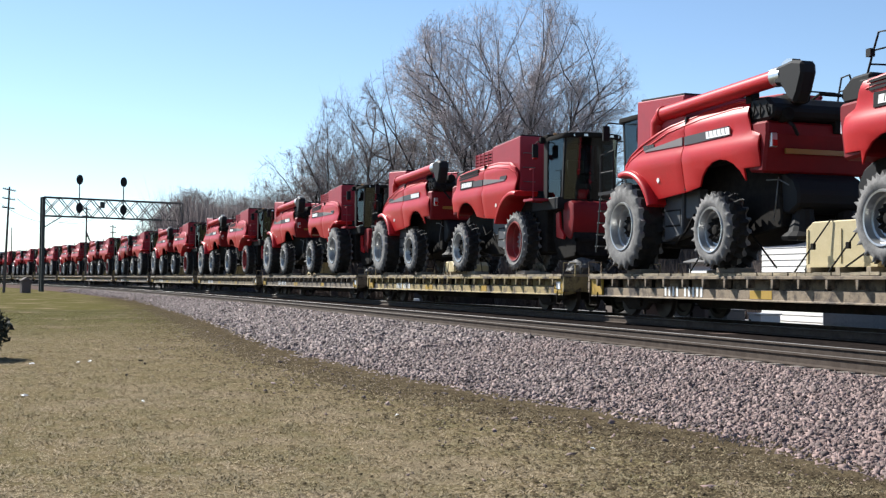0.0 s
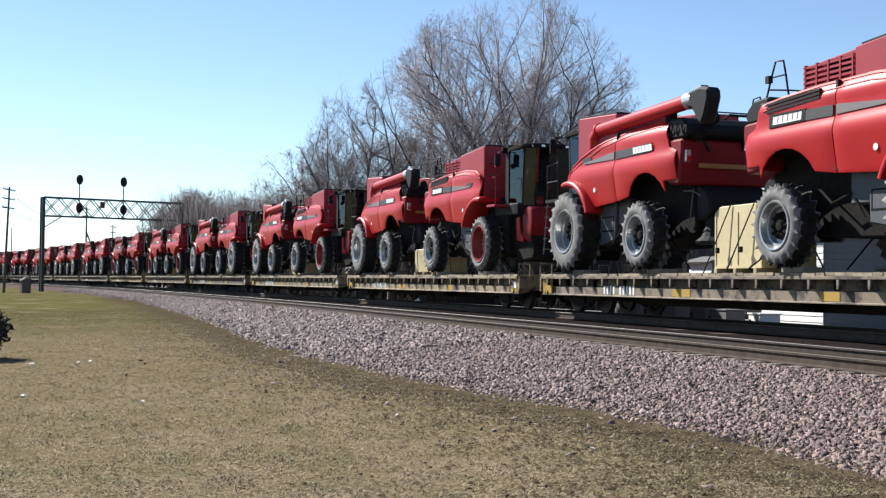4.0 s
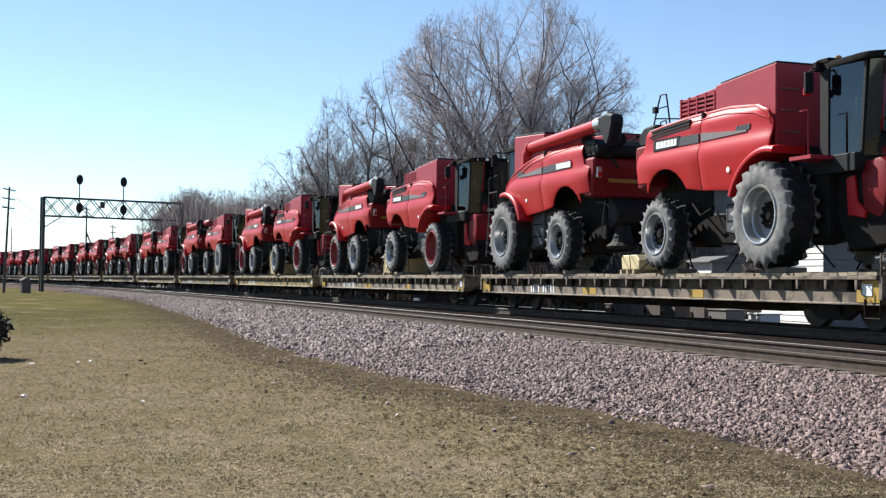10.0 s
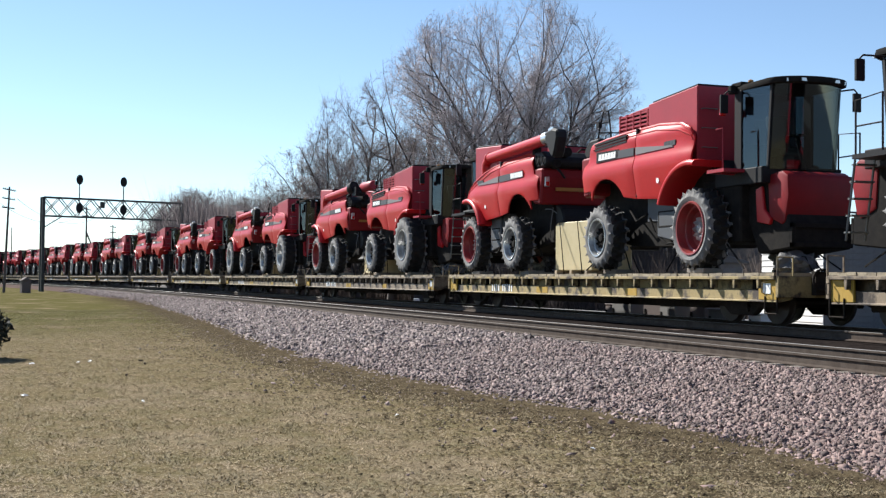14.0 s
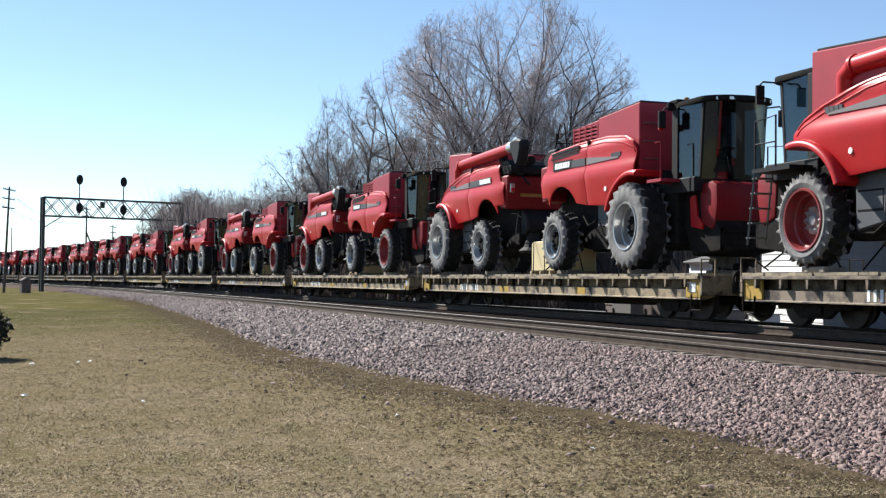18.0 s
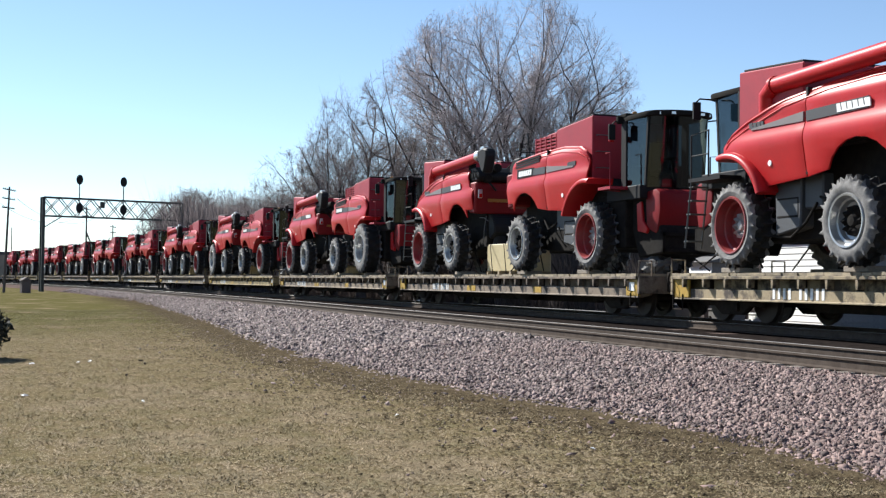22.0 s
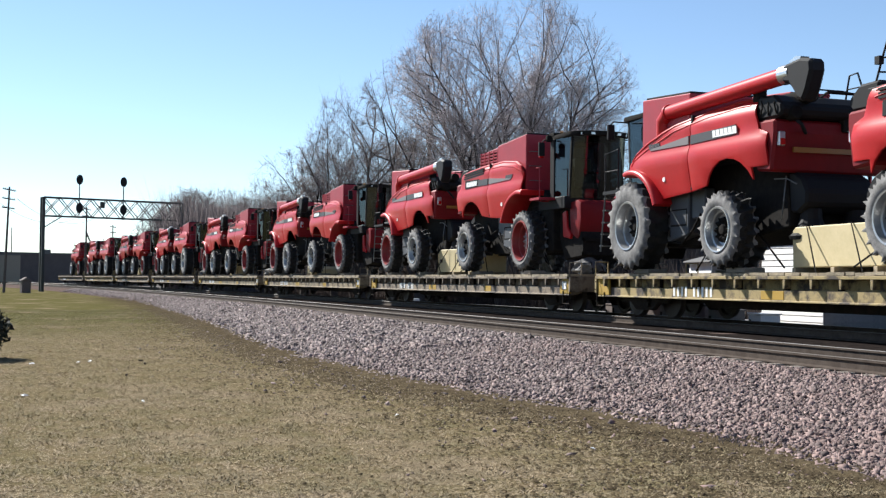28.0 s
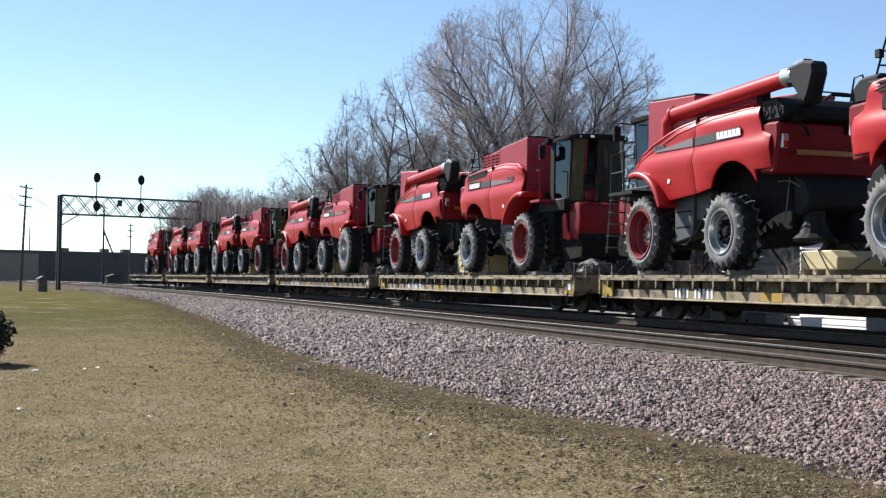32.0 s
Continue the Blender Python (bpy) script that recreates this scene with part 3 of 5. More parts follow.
def make_combine(front, auger, cab_at, cab_wide, lower=0.0):
    c = thing("combine_harvester", "red combine harvester with %s front wheels chained on a flatcar" % ("silver-rimmed" if front == "silver" else "red-rimmed"), "combine harvester", "combines on the train")
    (rim, tyre, hub), r = WHEELS[front]
    (rim2, tyre2, hub2), r2 = WHEELS["rear"]
    for kind, rad, x, y, ms in (("front_wheel", r, 0.0, 1.66 if front == "silver" else 1.45, (rim, tyre, hub)), ("rear_wheel", r2, REAR_X, 1.68, (rim2, tyre2, hub2))):
        for sy in (1, -1):
            m = pose(x, sy * y, rad - 0.02, 0, 0, 0 if sy > 0 else 180)
            wheel = part(kind, ms[0], None, c, "silver steel wheel" if ms[0].materials[0] is SILVER else "red steel wheel", at=m)
            part("tyre", ms[1], None, wheel, "dusty lugged farm tyre")
            part("hub", ms[2], None, wheel)
    # underside
    b = Build()
    b.prism([(0.9, 0.8), (1.0, 1.9), (0.2, 2.35), (-5.1, 2.35), (-5.2, 1.95), (-5.3, 0.8), (-3.4, 0.55), (-1.0, 0.5)], -0.85, 0.85)
    part("chassis", b, DARK, c, "dark chassis", 0.03)
    b = Build()
    b.box(-0.35, 1.15, -0.92, 0.92, 0.55, 1.9)
    part("front_axle_housing", b, DARK, c, "", 0.03)
    b = Build()
    b.box(REAR_X - 0.14, REAR_X + 0.14, -1.2, 1.2, 0.72, 0.95)
    part("rear_axle", b, DARK, c, "", 0.03)
    b = Build()
    b.prism([(-5.0, 2.2), (-5.0, 2.34), (-2.7, 2.34), (-2.7, 2.2)], -1.34, 1.34)
    part("wheel_arch_liner", b, DARK, c)
    for sy in (1, -1):
        b = Build()
        b.prism([(-1.95, 0.75), (-1.15, 0.62), (-1.12, 1.66), (-1.98, 1.70)], sy * 0.95 - 0.2, sy * 0.95 + 0.2)
        b.box(-2.55, -1.98, sy * 0.9 - 0.18, sy * 0.9 + 0.18, 1.1, 1.75)
        part("fuel_tank" if sy > 0 else "tool_box", b, GREYBOX, c, "grey plastic box below the side panel", 0.03)
        b = Build()
        b.box(-1.9, -1.2, sy * 1.0, sy * 1.155, 0.95, 1.0)
        b.box(-1.9, -1.2, sy * 1.0, sy * 1.155, 1.3, 1.34)
        b.box(-1.9, -1.86, sy * 1.0, sy * 1.155, 0.95, 1.34)
        part("side_step", b, DARK, c, "dark folding step", 0.008)
        for line in ([(-2.4, 1.09, 1.2), (-2.1, 1.12, 0.85), (-1.6, 1.1, 0.58), (-0.9, 1.05, 0.62)], [(-3.6, 1.0, 1.5), (-3.0, 1.12, 1.15), (-2.5, 1.1, 1.3)]):
            b = Build()
            b.tube([(x, sy * y, z) for x, y, z in line], 0.027, 6)
            part("hydraulic_hose", b, DARK, c)
    # side panels with wheel arches, bulging
    for sy in (1, -1):
        arch = [(REAR_X - 0.93 * math.cos(math.pi * (0.12 + 0.76 * i / 8)), 1.45 + 0.78 * math.sin(math.pi * (0.12 + 0.76 * i / 8))) for i in range(9)]
        front_arch = [(0.05 + 1.32 * math.cos(radians(a)), 0.95 + 1.32 * math.sin(radians(a))) for a in (152, 142, 132, 122, 112, 103, 95)]
        outline = (PANEL if sy > 0 else PANEL_RIGHT) + arch + [(-2.55, 1.66)] + front_arch
        y = sy * 1.40
        for name, lo, hi in (("rear_side_panel", -9.0, -2.52), ("front_side_panel", -2.49, 9.0)):
            def clip(poly, x, keep):
                out = []
                for (x0, z0), (x1, z1) in zip(poly, poly[1:] + poly[:1]):
                    if keep(x0):
                        out.append((x0, z0))
                    if keep(x0) != keep(x1):
                        t = (x - x0) / (x1 - x0)
                        out.append((x, z0 + t * (z1 - z0)))
                return out
            poly = clip(outline, hi, lambda q: q <= hi) if hi < 0 else clip(outline, lo, lambda q: q >= lo)
            p = Build()
            p.prism(poly, -0.03, 0.03)
            me = p.mesh(name, RED)
            bm = bmesh.new()
            bm.from_mesh(me)
            for z in (1.7, 1.8, 1.9, 2.02, 2.14, 2.26, 2.36, 2.43, 2.5, 2.56, 2.62, 2.7, 2.8, 2.92, 3.0, 3.08, 3.16, 3.24, 3.32):
                bmesh.ops.bisect_plane(bm, geom=bm.verts[:] + bm.edges[:] + bm.faces[:], plane_co=(0, 0, z), plane_no=(0, 0, 1))
            for x in (-5.1, -4.9, -4.7, -4.4, -4.1, -3.75, -3.4, -2.95, -2.2, -1.9, -1.55, -1.2, -0.9, -0.6, -0.4, -0.25, -0.1, 0.1):
                bmesh.ops.bisect_plane(bm, geom=bm.verts[:] + bm.edges[:] + bm.faces[:], plane_co=(x, 0, 0), plane_no=(1, 0, 0))
            for q in bm.verts:                                  # creased flank: full at the belt line, leaning in above it
                bulge = flank(q.co.x, q.co.z)
                q.co.y = sy * (bulge + q.co.y * 2 / 3 - 0.02) if sy > 0 else -(bulge - q.co.y * 2 / 3 - 0.02)
            bmesh.ops.recalc_face_normals(bm, faces=bm.faces)
            rim = [k for k in bm.edges if len(k.link_faces) == 2 and k.calc_face_angle(0) > 1.0]
            bmesh.ops.bevel(bm, geom=rim, offset=0.018, segments=2, affect="EDGES", profile=0.6, clamp_overlap=True)
            for f in bm.faces:
                f.smooth = True
            for k in bm.edges:
                k.smooth = len(k.link_faces) == 2 and k.calc_face_angle(0) < 0.75
            bm.to_mesh(me)
            bm.free()
            part(name, me, None, c, "glossy red side panel")
        for x0, x1, z0, z1, z2, z3, m, lab in ((-4.30 if sy > 0 else -4.5, -2.55, 2.69, 2.67, 2.86, 2.89, GREY_STRIPE, "dark grey stripe"), (-2.46, -0.75, 2.68, 2.70, 2.73, 2.86, PALE_STRIPE, "silver grey stripe")):
            b = Build()
            yy = sorted((sy * 1.415, sy * 1.452))
            b.prism([(x0, z0), (x1, z1), (x1, z2), (x0, z3)], *yy)
            part("stripe", b, m, c, lab)
        # two rounded ridges follow the panel's upper edge
        crest = (PANEL if sy > 0 else PANEL_RIGHT)[1:8]
        for down, r_ in ((0.05, 0.026), (0.17, 0.022)):
            line = []
            for (x0, z0), (x1, z1) in zip(crest, crest[1:]):
                for j in range(4):
                    x, z = x0 + (x1 - x0) * j / 4, z0 + (z1 - z0) * j / 4 - down
                    line.append((x, sy * (flank(x, z) - 0.004), z))
            b = Build()
            b.tube(line[2:], r_, 8)
            part("shoulder_ridge", b, RED, c, "", 0, True)
        b = Build()
        b.box(-2.535, -2.475, *sorted((sy * 1.30, sy * 1.40)), 1.7, 3.3)
        part("panel_gap", b, BLACK, c, "dark gap between the panels")
        if sy < 0:
            b = Build()
            b.prism([(-4.50, 2.66), (-3.36, 2.68), (-3.34, 2.90), (-4.48, 2.92)], -1.456, -1.425)
            part("emblem_plate", b, BLACK, c, "black emblem plate")
        b = Build()
        yy = sorted((sy * 1.44, sy * 1.462))
        comb = [(-4.37, 2.71), (-3.47, 2.71), (-3.45, 2.86)]
        for j in range(5):
            x = -3.58 - 0.155 * j
            comb += [(x + 0.03, 2.86), (x, 2.735), (x - 0.03, 2.735), (x, 2.86)]
        b.prism(comb + [(-4.35, 2.86)], *yy)
        part("emblem", b, WHITE_MARK, c, "white emblem plate")
        b = Build()
        comb = [(-1.17, 2.72), (-0.67, 2.74), (-0.65, 2.85)]
        for j in range(3):
            x = -0.79 - 0.13 * j
            comb += [(x + 0.02, 2.85), (x, 2.76), (x - 0.02, 2.76), (x, 2.85)]
        b.prism(comb + [(-1.15, 2.84)], *[q - sy * 0.025 for q in yy])
        part("model_plate", b, GREY_STRIPE, c, "dark model marking")
        b = Build()
        b.lathe([(0.0, 0.0), (0.0, 0.062), (0.012, 0.055), (0.012, 0.0)], 14, "y", (-1.4, sy * (flank(-1.4, 2.0) + 0.004) - (0.012 if sy < 0 else 0.0), 2.0))
        part("round_reflector", b, WHITE_MARK, c, "small round white reflector")
        # fender over the front wheel
        f = Build()
        ring = [(0.84, 1.25), (1.54, 1.25), (1.585, 1.262), (1.60, 1.30), (1.585, 1.35), (1.54, 1.385), (1.40, 1.40), (0.84, 1.40)]
        angles = [radians(158 - 80 * j / 16) for j in range(17)]
        v = [(0.05 + q * math.cos(a), sy * w, 0.95 + q * math.sin(a)) for a in angles for w, q in ring]
        k8 = len(ring)
        f.add(v, [(i * k8 + j, i * k8 + (j + 1) % k8, (i + 1) * k8 + (j + 1) % k8, (i + 1) * k8 + j) for i in range(16) for j in range(k8)]
              + [tuple(range(k8)), tuple(range(16 * k8, 17 * k8))])
        part("front_fender", f, RED, c, "red front fender", 0, True)
    # grain tank
    b = Build()
    b.prism([(-0.02, 2.3), (-0.02, 3.97), (-2.2, 3.84), (-2.2, 3.2), (-2.4, 2.3)], -1.26, 1.26)
    part("grain_tank", b, RED_DULL, c, "dull red grain tank", 0.025)
    for y0, y1 in ((-1.2, -0.06), (0.06, 1.2)):
        b = Build()
        b.prism([(-0.1, 3.975), (-2.1, 3.85), (-2.1, 3.90), (-0.1, 4.02)], y0, y1)
        part("tank_cover", b, BLACK, c, "dark tank cover flap", 0.01)
    for j in range(3):
        z = 2.62 + 0.42 * j
        b = Build()
        b.tube([(-0.02, -1.16, z), (0.08, -1.16, z), (0.08, -0.82, z), (-0.02, -0.82, z)], 0.013, 5)
        part("rung", b, PIPE, c, "grey steel rung")
    # engine deck, screen and rear
    b = Build()
    b.box(-4.5, -2.2, -1.15, 1.15, 2.2, 3.28)
    b.box(-5.2, -4.5, -1.22, 1.22, 2.3, 3.25)
    part("engine_bay", b, BLACK, c, "dark engine bay", 0.03)
    b = Build()
    b.prism([(-3.72, 3.26), (-3.72, 3.74), (-2.26, 3.83), (-2.26, 3.26)], -1.17, -0.25)
    screen = part("air_screen", b, RED_DULL, c, "red cooling screen housing", 0.02)
    b = Build()
    b.box(-3.02, -2.34, -1.19, -1.165, 3.40, 3.74)
    part("screen_mesh", b, DARK, screen, "dark wire mesh panel")
    b = Build()
    b.box(-3.74, -2.25, -1.225, -1.195, -0.022, 0.022)
    slat = b.mesh("slat", RED_DULL)
    for j in range(5):
        part("slat", slat, None, screen, at=pose(0, 0, 3.32 + 0.095 * j))
    b = Build()
    b.box(-0.02, 0.02, -1.235, -1.172, 3.28, 3.75)
    bar = b.mesh("bar", RED_DULL)
    for j in range(5):
        part("bar", bar, None, screen, at=pose(-3.68 + 0.345 * j, 0, 0))
    b = Build()
    for j in range(3):
        b.prism([(-4.62, 2.96 + 0.07 * j), (-2.95, 3.03 + 0.07 * j), (-2.95, 3.075 + 0.07 * j), (-4.62, 3.005 + 0.07 * j)], -1.442, -1.38)
    part("side_louvre", b, BLACK, c, "dark cooling slots")
    # Rear hood: the shade on its rear face is put into the paint.
    b = Build()
    b.prism([(-4.9, 1.9), (-4.9, 2.88), (-5.54, 2.86), (-5.55, 2.6), (-5.42, 1.85)], -1.36, 1.36)
    part("rear_hood", b, SHADED_RED, c, "red rear hood", 0.05, False)
    b = Build()
    b.prism([(-4.9, 2.885), (-4.9, 3.36), (-5.45, 3.34), (-5.7, 3.15), (-5.72, 2.98), (-5.6, 2.885)], -1.2, 1.32)
    part("rear_engine_cover", b, BLACK, c, "black engine cover over the rear hood", 0.05)
    for j in range(3):
        b = Build()
        b.tube([(-5.0 - 0.22 * j, 1.30, 3.3 - 0.05 * j), (-5.12 - 0.2 * j, 1.36, 3.1 + 0.03 * j), (-5.0 - 0.28 * j, 1.33, 2.95)], 0.017, 6)
        part("side_hose", b, DARK, c, "dark looped hose")
    b = Build()
    b.box(-5.575, -5.535, -0.95, 0.95, 2.23, 2.33)
    part("reflector_strip", b, AMBER, c, "amber reflective strip across the rear")
    for y in (-1.22, 1.22):
        b = Build()
        b.box(-5.60, -5.5, y - 0.07, y + 0.07, 2.34, 2.62)
        lamp_box = part("tail_lamp", b, CHROME, c, "tail lamp in a bright housing", 0.015)
        b = Build()
        b.box(-5.62, -5.598, y - 0.05, y + 0.05, 2.36, 2.48)
        part("lens", b, LAMP_RED, lamp_box, "red lens")
    b = Build()
    b.prism([(-4.9, 1.15), (-4.9, 1.9), (-5.35, 1.88), (-5.62, 1.74), (-5.78, 1.48), (-5.76, 1.22), (-5.45, 1.05)], -0.8, 0.8)
    part("straw_chopper", b, BLACK, c, "black straw chopper", 0.05)
    for y in (-0.5, 0.5):
        b = Build()
        b.lathe([(0.55, 0.0), (0.55, 0.40), (0.62, 0.43), (0.72, 0.3), (0.95, 0.22), (1.15, 0.2), (1.15, 0.0)], 14, "z", (-5.5, y, 0))
        part("straw_spreader", b, BLACK, c, "dark spreader disc")
    b = Build()
    b.tube([(-5.0, 1.0, 1.75), (-5.5, 1.05, 1.72), (-5.75, 1.0, 1.6)], 0.014, 5)
    b.tube([(-5.2, 0.86, 1.8), (-5.25, 0.95, 1.3), (-5.1, 0.9, 0.95)], 0.014, 5)
    part("chopper_strut", b, PIPE, c, "bare metal strut")
    b = Build()
    b.lathe([(-0.06, 0.0), (-0.06, 0.30), (0.0, 0.33), (0.06, 0.30), (0.06, 0.0)], 16, "x", (-5.24, 0.45, 2.85))
    b.box(-5.26, -5.2, -0.9, -0.1, 2.65, 3.1)
    b.box(-5.32, -5.2, 0.95, 1.05, 2.7, 2.85)
    part("rear_bracket", b, DARK, c, "", 0.01)
    b = Build()
    b.tube([(-4.35, -1.1, 3.2), (-4.45, -1.12, 3.75), (-4.52, -1.12, 4.0), (-4.78, -1.12, 4.02), (-4.9, -1.14, 3.7), (-5.12, -1.16, 3.1)], 0.02, 6)
    b.tube([(-4.46, -1.12, 3.72), (-4.95, -1.13, 3.72)], 0.016, 5)
    b.tube([(-5.0, -1.14, 3.5), (-5.12, -0.5, 3.55), (-5.15, 0.5, 3.55), (-5.1, 0.5, 3.1)], 0.018, 5)
    b.box(-5.02, -4.9, -1.2, -1.1, 3.62, 3.76)
    part("rear_handrail", b, BLACK, c, "black service platform rail")
    b = Build()
    b.lathe([(0, 0), (0, 0.12), (0.05, 0.15), (0.75, 0.15), (0.8, 0.12), (0.8, 0)], 12, "x", (-5.75, 1.0, 2.98))
    part("muffler", b, DARK, c, "dark exhaust muffler", 0, True)
    b = Build()
    b.tube([(-4.9, 1.15, 3.35), (-5.4, 1.1, 3.1), (-5.75, 0.9, 2.75), (-5.6, 0.7, 2.6)], 0.035, 6)
    part("hose", b, BLACK, c)
    b = Build()
    b.tube([(-5.2, 0.2, 3.3), (-5.6, 0.2, 3.42), (-5.7, -0.7, 3.4), (-5.25, -0.8, 3.3)], 0.03, 6)
    part("rear_guard_rail", b, DARK, c)
    b = Build()
    b.box(-5.62, -5.42, -0.55, -0.15, 2.66, 3.05)
    part("battery_box", b, DARK, c, "", 0.02)
    b = Build()
    b.prism([(1.25, 0.95), (1.2, 1.62), (1.42, 1.68), (1.5, 1.2), (1.75, 1.0), (1.7, 0.88)], -0.80, -0.722)
    part("drive_cover", b, RED, c, "red drive cover", 0.02)
    b = Build()
    b.box(0.2, 1.95, -0.96, 0.96, 1.72, 2.06)
    part("cab_base", b, BLACK, c, "black cab base", 0.02)
    # unloading auger on the left
    b = Build()
    tip = {"long": -6.2, "folded": -6.0}[auger]
    b.tube([(-1.0, 1.22, 2.9), (-1.03, 1.24, 3.36), (-1.3, 1.26, 3.52)], [0.19, 0.19, 0.175], 14)
    b.tube([(-1.25, 1.26, 3.515), (-1.34, 1.263, 3.52)], 0.19, 14)
    b.tube([(-1.25, 1.26, 3.515), (tip, 1.42, 3.62)], 0.165, 16)
    part("unloading_auger", b, RED, c, "red unloading auger tube", 0, True)
    if auger == "folded":
        b = Build()
        b.tube([(tip + 0.1, 1.42, 3.6), (tip - 0.12, 1.44, 3.66), (tip - 0.34, 1.40, 3.72)], [0.20, 0.24, 0.22], 14)
        b.tube([(tip - 0.3, 1.44, 3.5), (tip - 0.5, 1.34, 3.46), (tip - 0.95, 1.2, 3.4)], 0.05, 6)
        b.tube([(tip + 0.5, 1.5, 3.28), (tip - 0.4, 1.5, 3.52)], 0.035, 6)
        b.box(tip - 0.75, tip - 0.15, 1.0, 1.45, 3.3, 3.66)
        part("auger_hinge", b, BLACK, c, "dark folding auger hinge", 0, True)
        b = Build()
        b.lathe([(-1.9, 0.0), (-1.9, 0.17), (-1.86, 0.2), (-0.5, 0.21), (-0.45, 0.17), (-0.45, 0.0)], 18, "x", (tip - 0.15, 1.05, 3.66))
        part("folded_auger_end", b, RED_DULL, c, "dark red folded auger end", 0, True)
    else:
        b = Build()
        b.prism([(tip + 0.12, 3.44), (tip + 0.1, 3.77), (tip - 0.45, 3.83), (tip - 0.78, 3.76), (tip - 0.80, 3.55), (tip - 0.66, 3.2), (tip - 0.52, 3.0), (tip - 0.34, 3.1), (tip - 0.10, 3.40)], 1.25, 1.59)
        part("auger_spout", b, BLACK, c, "black rubber auger spout", 0.06)
        b = Build()
        b.prism([(tip - 0.35, 3.82), (tip - 0.05, 3.79), (tip - 0.02, 3.84), (tip - 0.2, 3.9), (tip - 0.38, 3.87)], 1.32, 1.5)
        part("auger_lamp", b, CHROME, c)
        b = Build()
        b.lathe([(-0.02, 0.166), (-0.02, 0.185), (0.30, 0.192), (0.30, 0.166)], 16, "x", (tip - 0.05, 1.42, 3.62), True)
        part("auger_collar", b, CHROME, c, "bright reflective collar", 0, True)
    b = Build()
    b.box(-4.9, -4.7, 1.1, 1.3, 3.1, 3.62)
    b.lathe([(0, 0), (0, 0.14), (0.9, 0.14), (0.9, 0)], 12, "x", (-5.9, 0.75, 3.3))
    part("exhaust", b, DARK, c, "", 0.01)
    # cab: built from x = 0.24 on, then moved to stand before the tank
    before_cab = set(c.children)
    b = Build()
    b.box(0.24, 1.35, -0.98, 0.98, 1.82, 2.0)
    b.prism([(0.24, 2.0), (0.24, 2.62), (0.30, 2.62), (0.30, 2.0)], -0.92, 0.92)
    for sy in (-1, 1):
        b.box(0.26, 0.52, sy * 0.93 - 0.04, sy * 0.93 + 0.04, 2.0, 3.72)
        b.prism([(1.30, 2.0), (1.44, 3.72), (1.52, 3.72), (1.38, 2.0)], sy * 0.86 - 0.035, sy * 0.86 + 0.035)
    part("cab_frame", b, BLACK, c, "black cab frame", 0.01)
    arc = [(1.42 + 0.42 * math.cos(a), 0.86 * math.sin(a) / math.sin(1.15)) for a in [1.15 - 2.3 * i / 8 for i in range(9)]]
    g = Build()
    n = len(arc)
    v = [(x - 0.20, y, 2.0) for x, y in arc] + [(x - 0.02, y, 3.72) for x, y in arc]
    g.add(v, [(i, i + 1, n + i + 1, n + i) for i in range(n - 1)])
    ob = part("windscreen", g, GLASS, c, "curved tinted windscreen", 0, True)
    ob.visible_shadow = False
    for sy in (-1, 1):
        g = Build()
        g.add([(0.52, sy * 0.94, 2.02), (1.33, sy * 0.88, 2.02), (1.46, sy * 0.88, 3.70), (0.52, sy * 0.94, 3.70)], [(0, 1, 2, 3)])
        ob = part("cab_door" if sy > 0 else "side_window", g, GLASS, c, "tinted side glass")
        ob.visible_shadow = False
    g = Build()
    g.add([(0.27, -0.9, 2.62), (0.27, 0.9, 2.62), (0.27, 0.9, 3.7), (0.27, -0.9, 3.7)], [(0, 1, 2, 3)])
    ob = part("rear_window", g, GLASS, c, "tinted rear glass")
    ob.visible_shadow = False
    roof = Build()
    outline = [(0.24, 0.96), (0.24, -0.96)] + [(1.45 + 0.58 * math.cos(a), -1.0 * math.sin(a)) for a in [1.5 - 3.0 * i / 12 for i in range(13)]]
    roof.prism(outline, 3.70, 3.83, "z")
    part("cab_roof", roof, DARK, c, "dark curved cab roof with lamps", 0.045, True, seg=2)
    for y in (-0.6, 0.6):
        b = Build()
        b.lathe([(3.82, 0.06), (3.86, 0.07), (3.95, 0.06), (3.98, 0.0)], 10, "z", (0.42, y, 0))
        part("beacon", b, AMBER, c, "amber warning beacon", 0, True)
    b = Build()
    b.box(0.14, 0.52, -0.9, -0.55, 3.80, 3.9)
    b.box(0.2, 0.34, -1.02, -0.88, 3.66, 3.84)
    part("roof_gear", b, DARK, c, "dark lamp bracket on the roof", 0.02)
    b = Build()
    b.box(0.18, 0.26, -1.22, -1.08, 3.2, 3.36)
    part("marker_lamp", b, LAMP_RED, c, "red marker lamp behind the cab", 0.02)
    b = Build()
    b.box(-0.02, 0.03, -0.06, 0.06, 3.72, 3.78)
    lamp = b.mesh("cab_lamp", CHROME)
    for a in (-0.9, -0.5, 0.5, 0.9):
        part("cab_lamp", lamp, None, c, at=pose(1.47 + 0.55 * math.cos(a), 0.81 * math.sin(a), 0))
    b = Build()
    b.box(0.55, 1.0, -0.26, 0.26, 2.35, 2.5)
    b.prism([(0.5, 2.45), (0.42, 3.2), (0.54, 3.2), (0.64, 2.45)], -0.26, 0.26)
    b.box(0.6, 0.95, -0.12, 0.12, 2.0, 2.35)
    part("operator_seat", b, CLOTH, c, "grey fabric seat", 0.03)
    b = Build()
    b.tube([(1.45, 0, 2.0), (1.2, 0, 2.7)], 0.05)
    b.lathe([(-0.015, 0.15), (0.015, 0.15), (0.015, 0.19), (-0.015, 0.19)], 14, "z", (1.16, 0, 2.74), True)
    part("steering_column", b, BLACK, c)
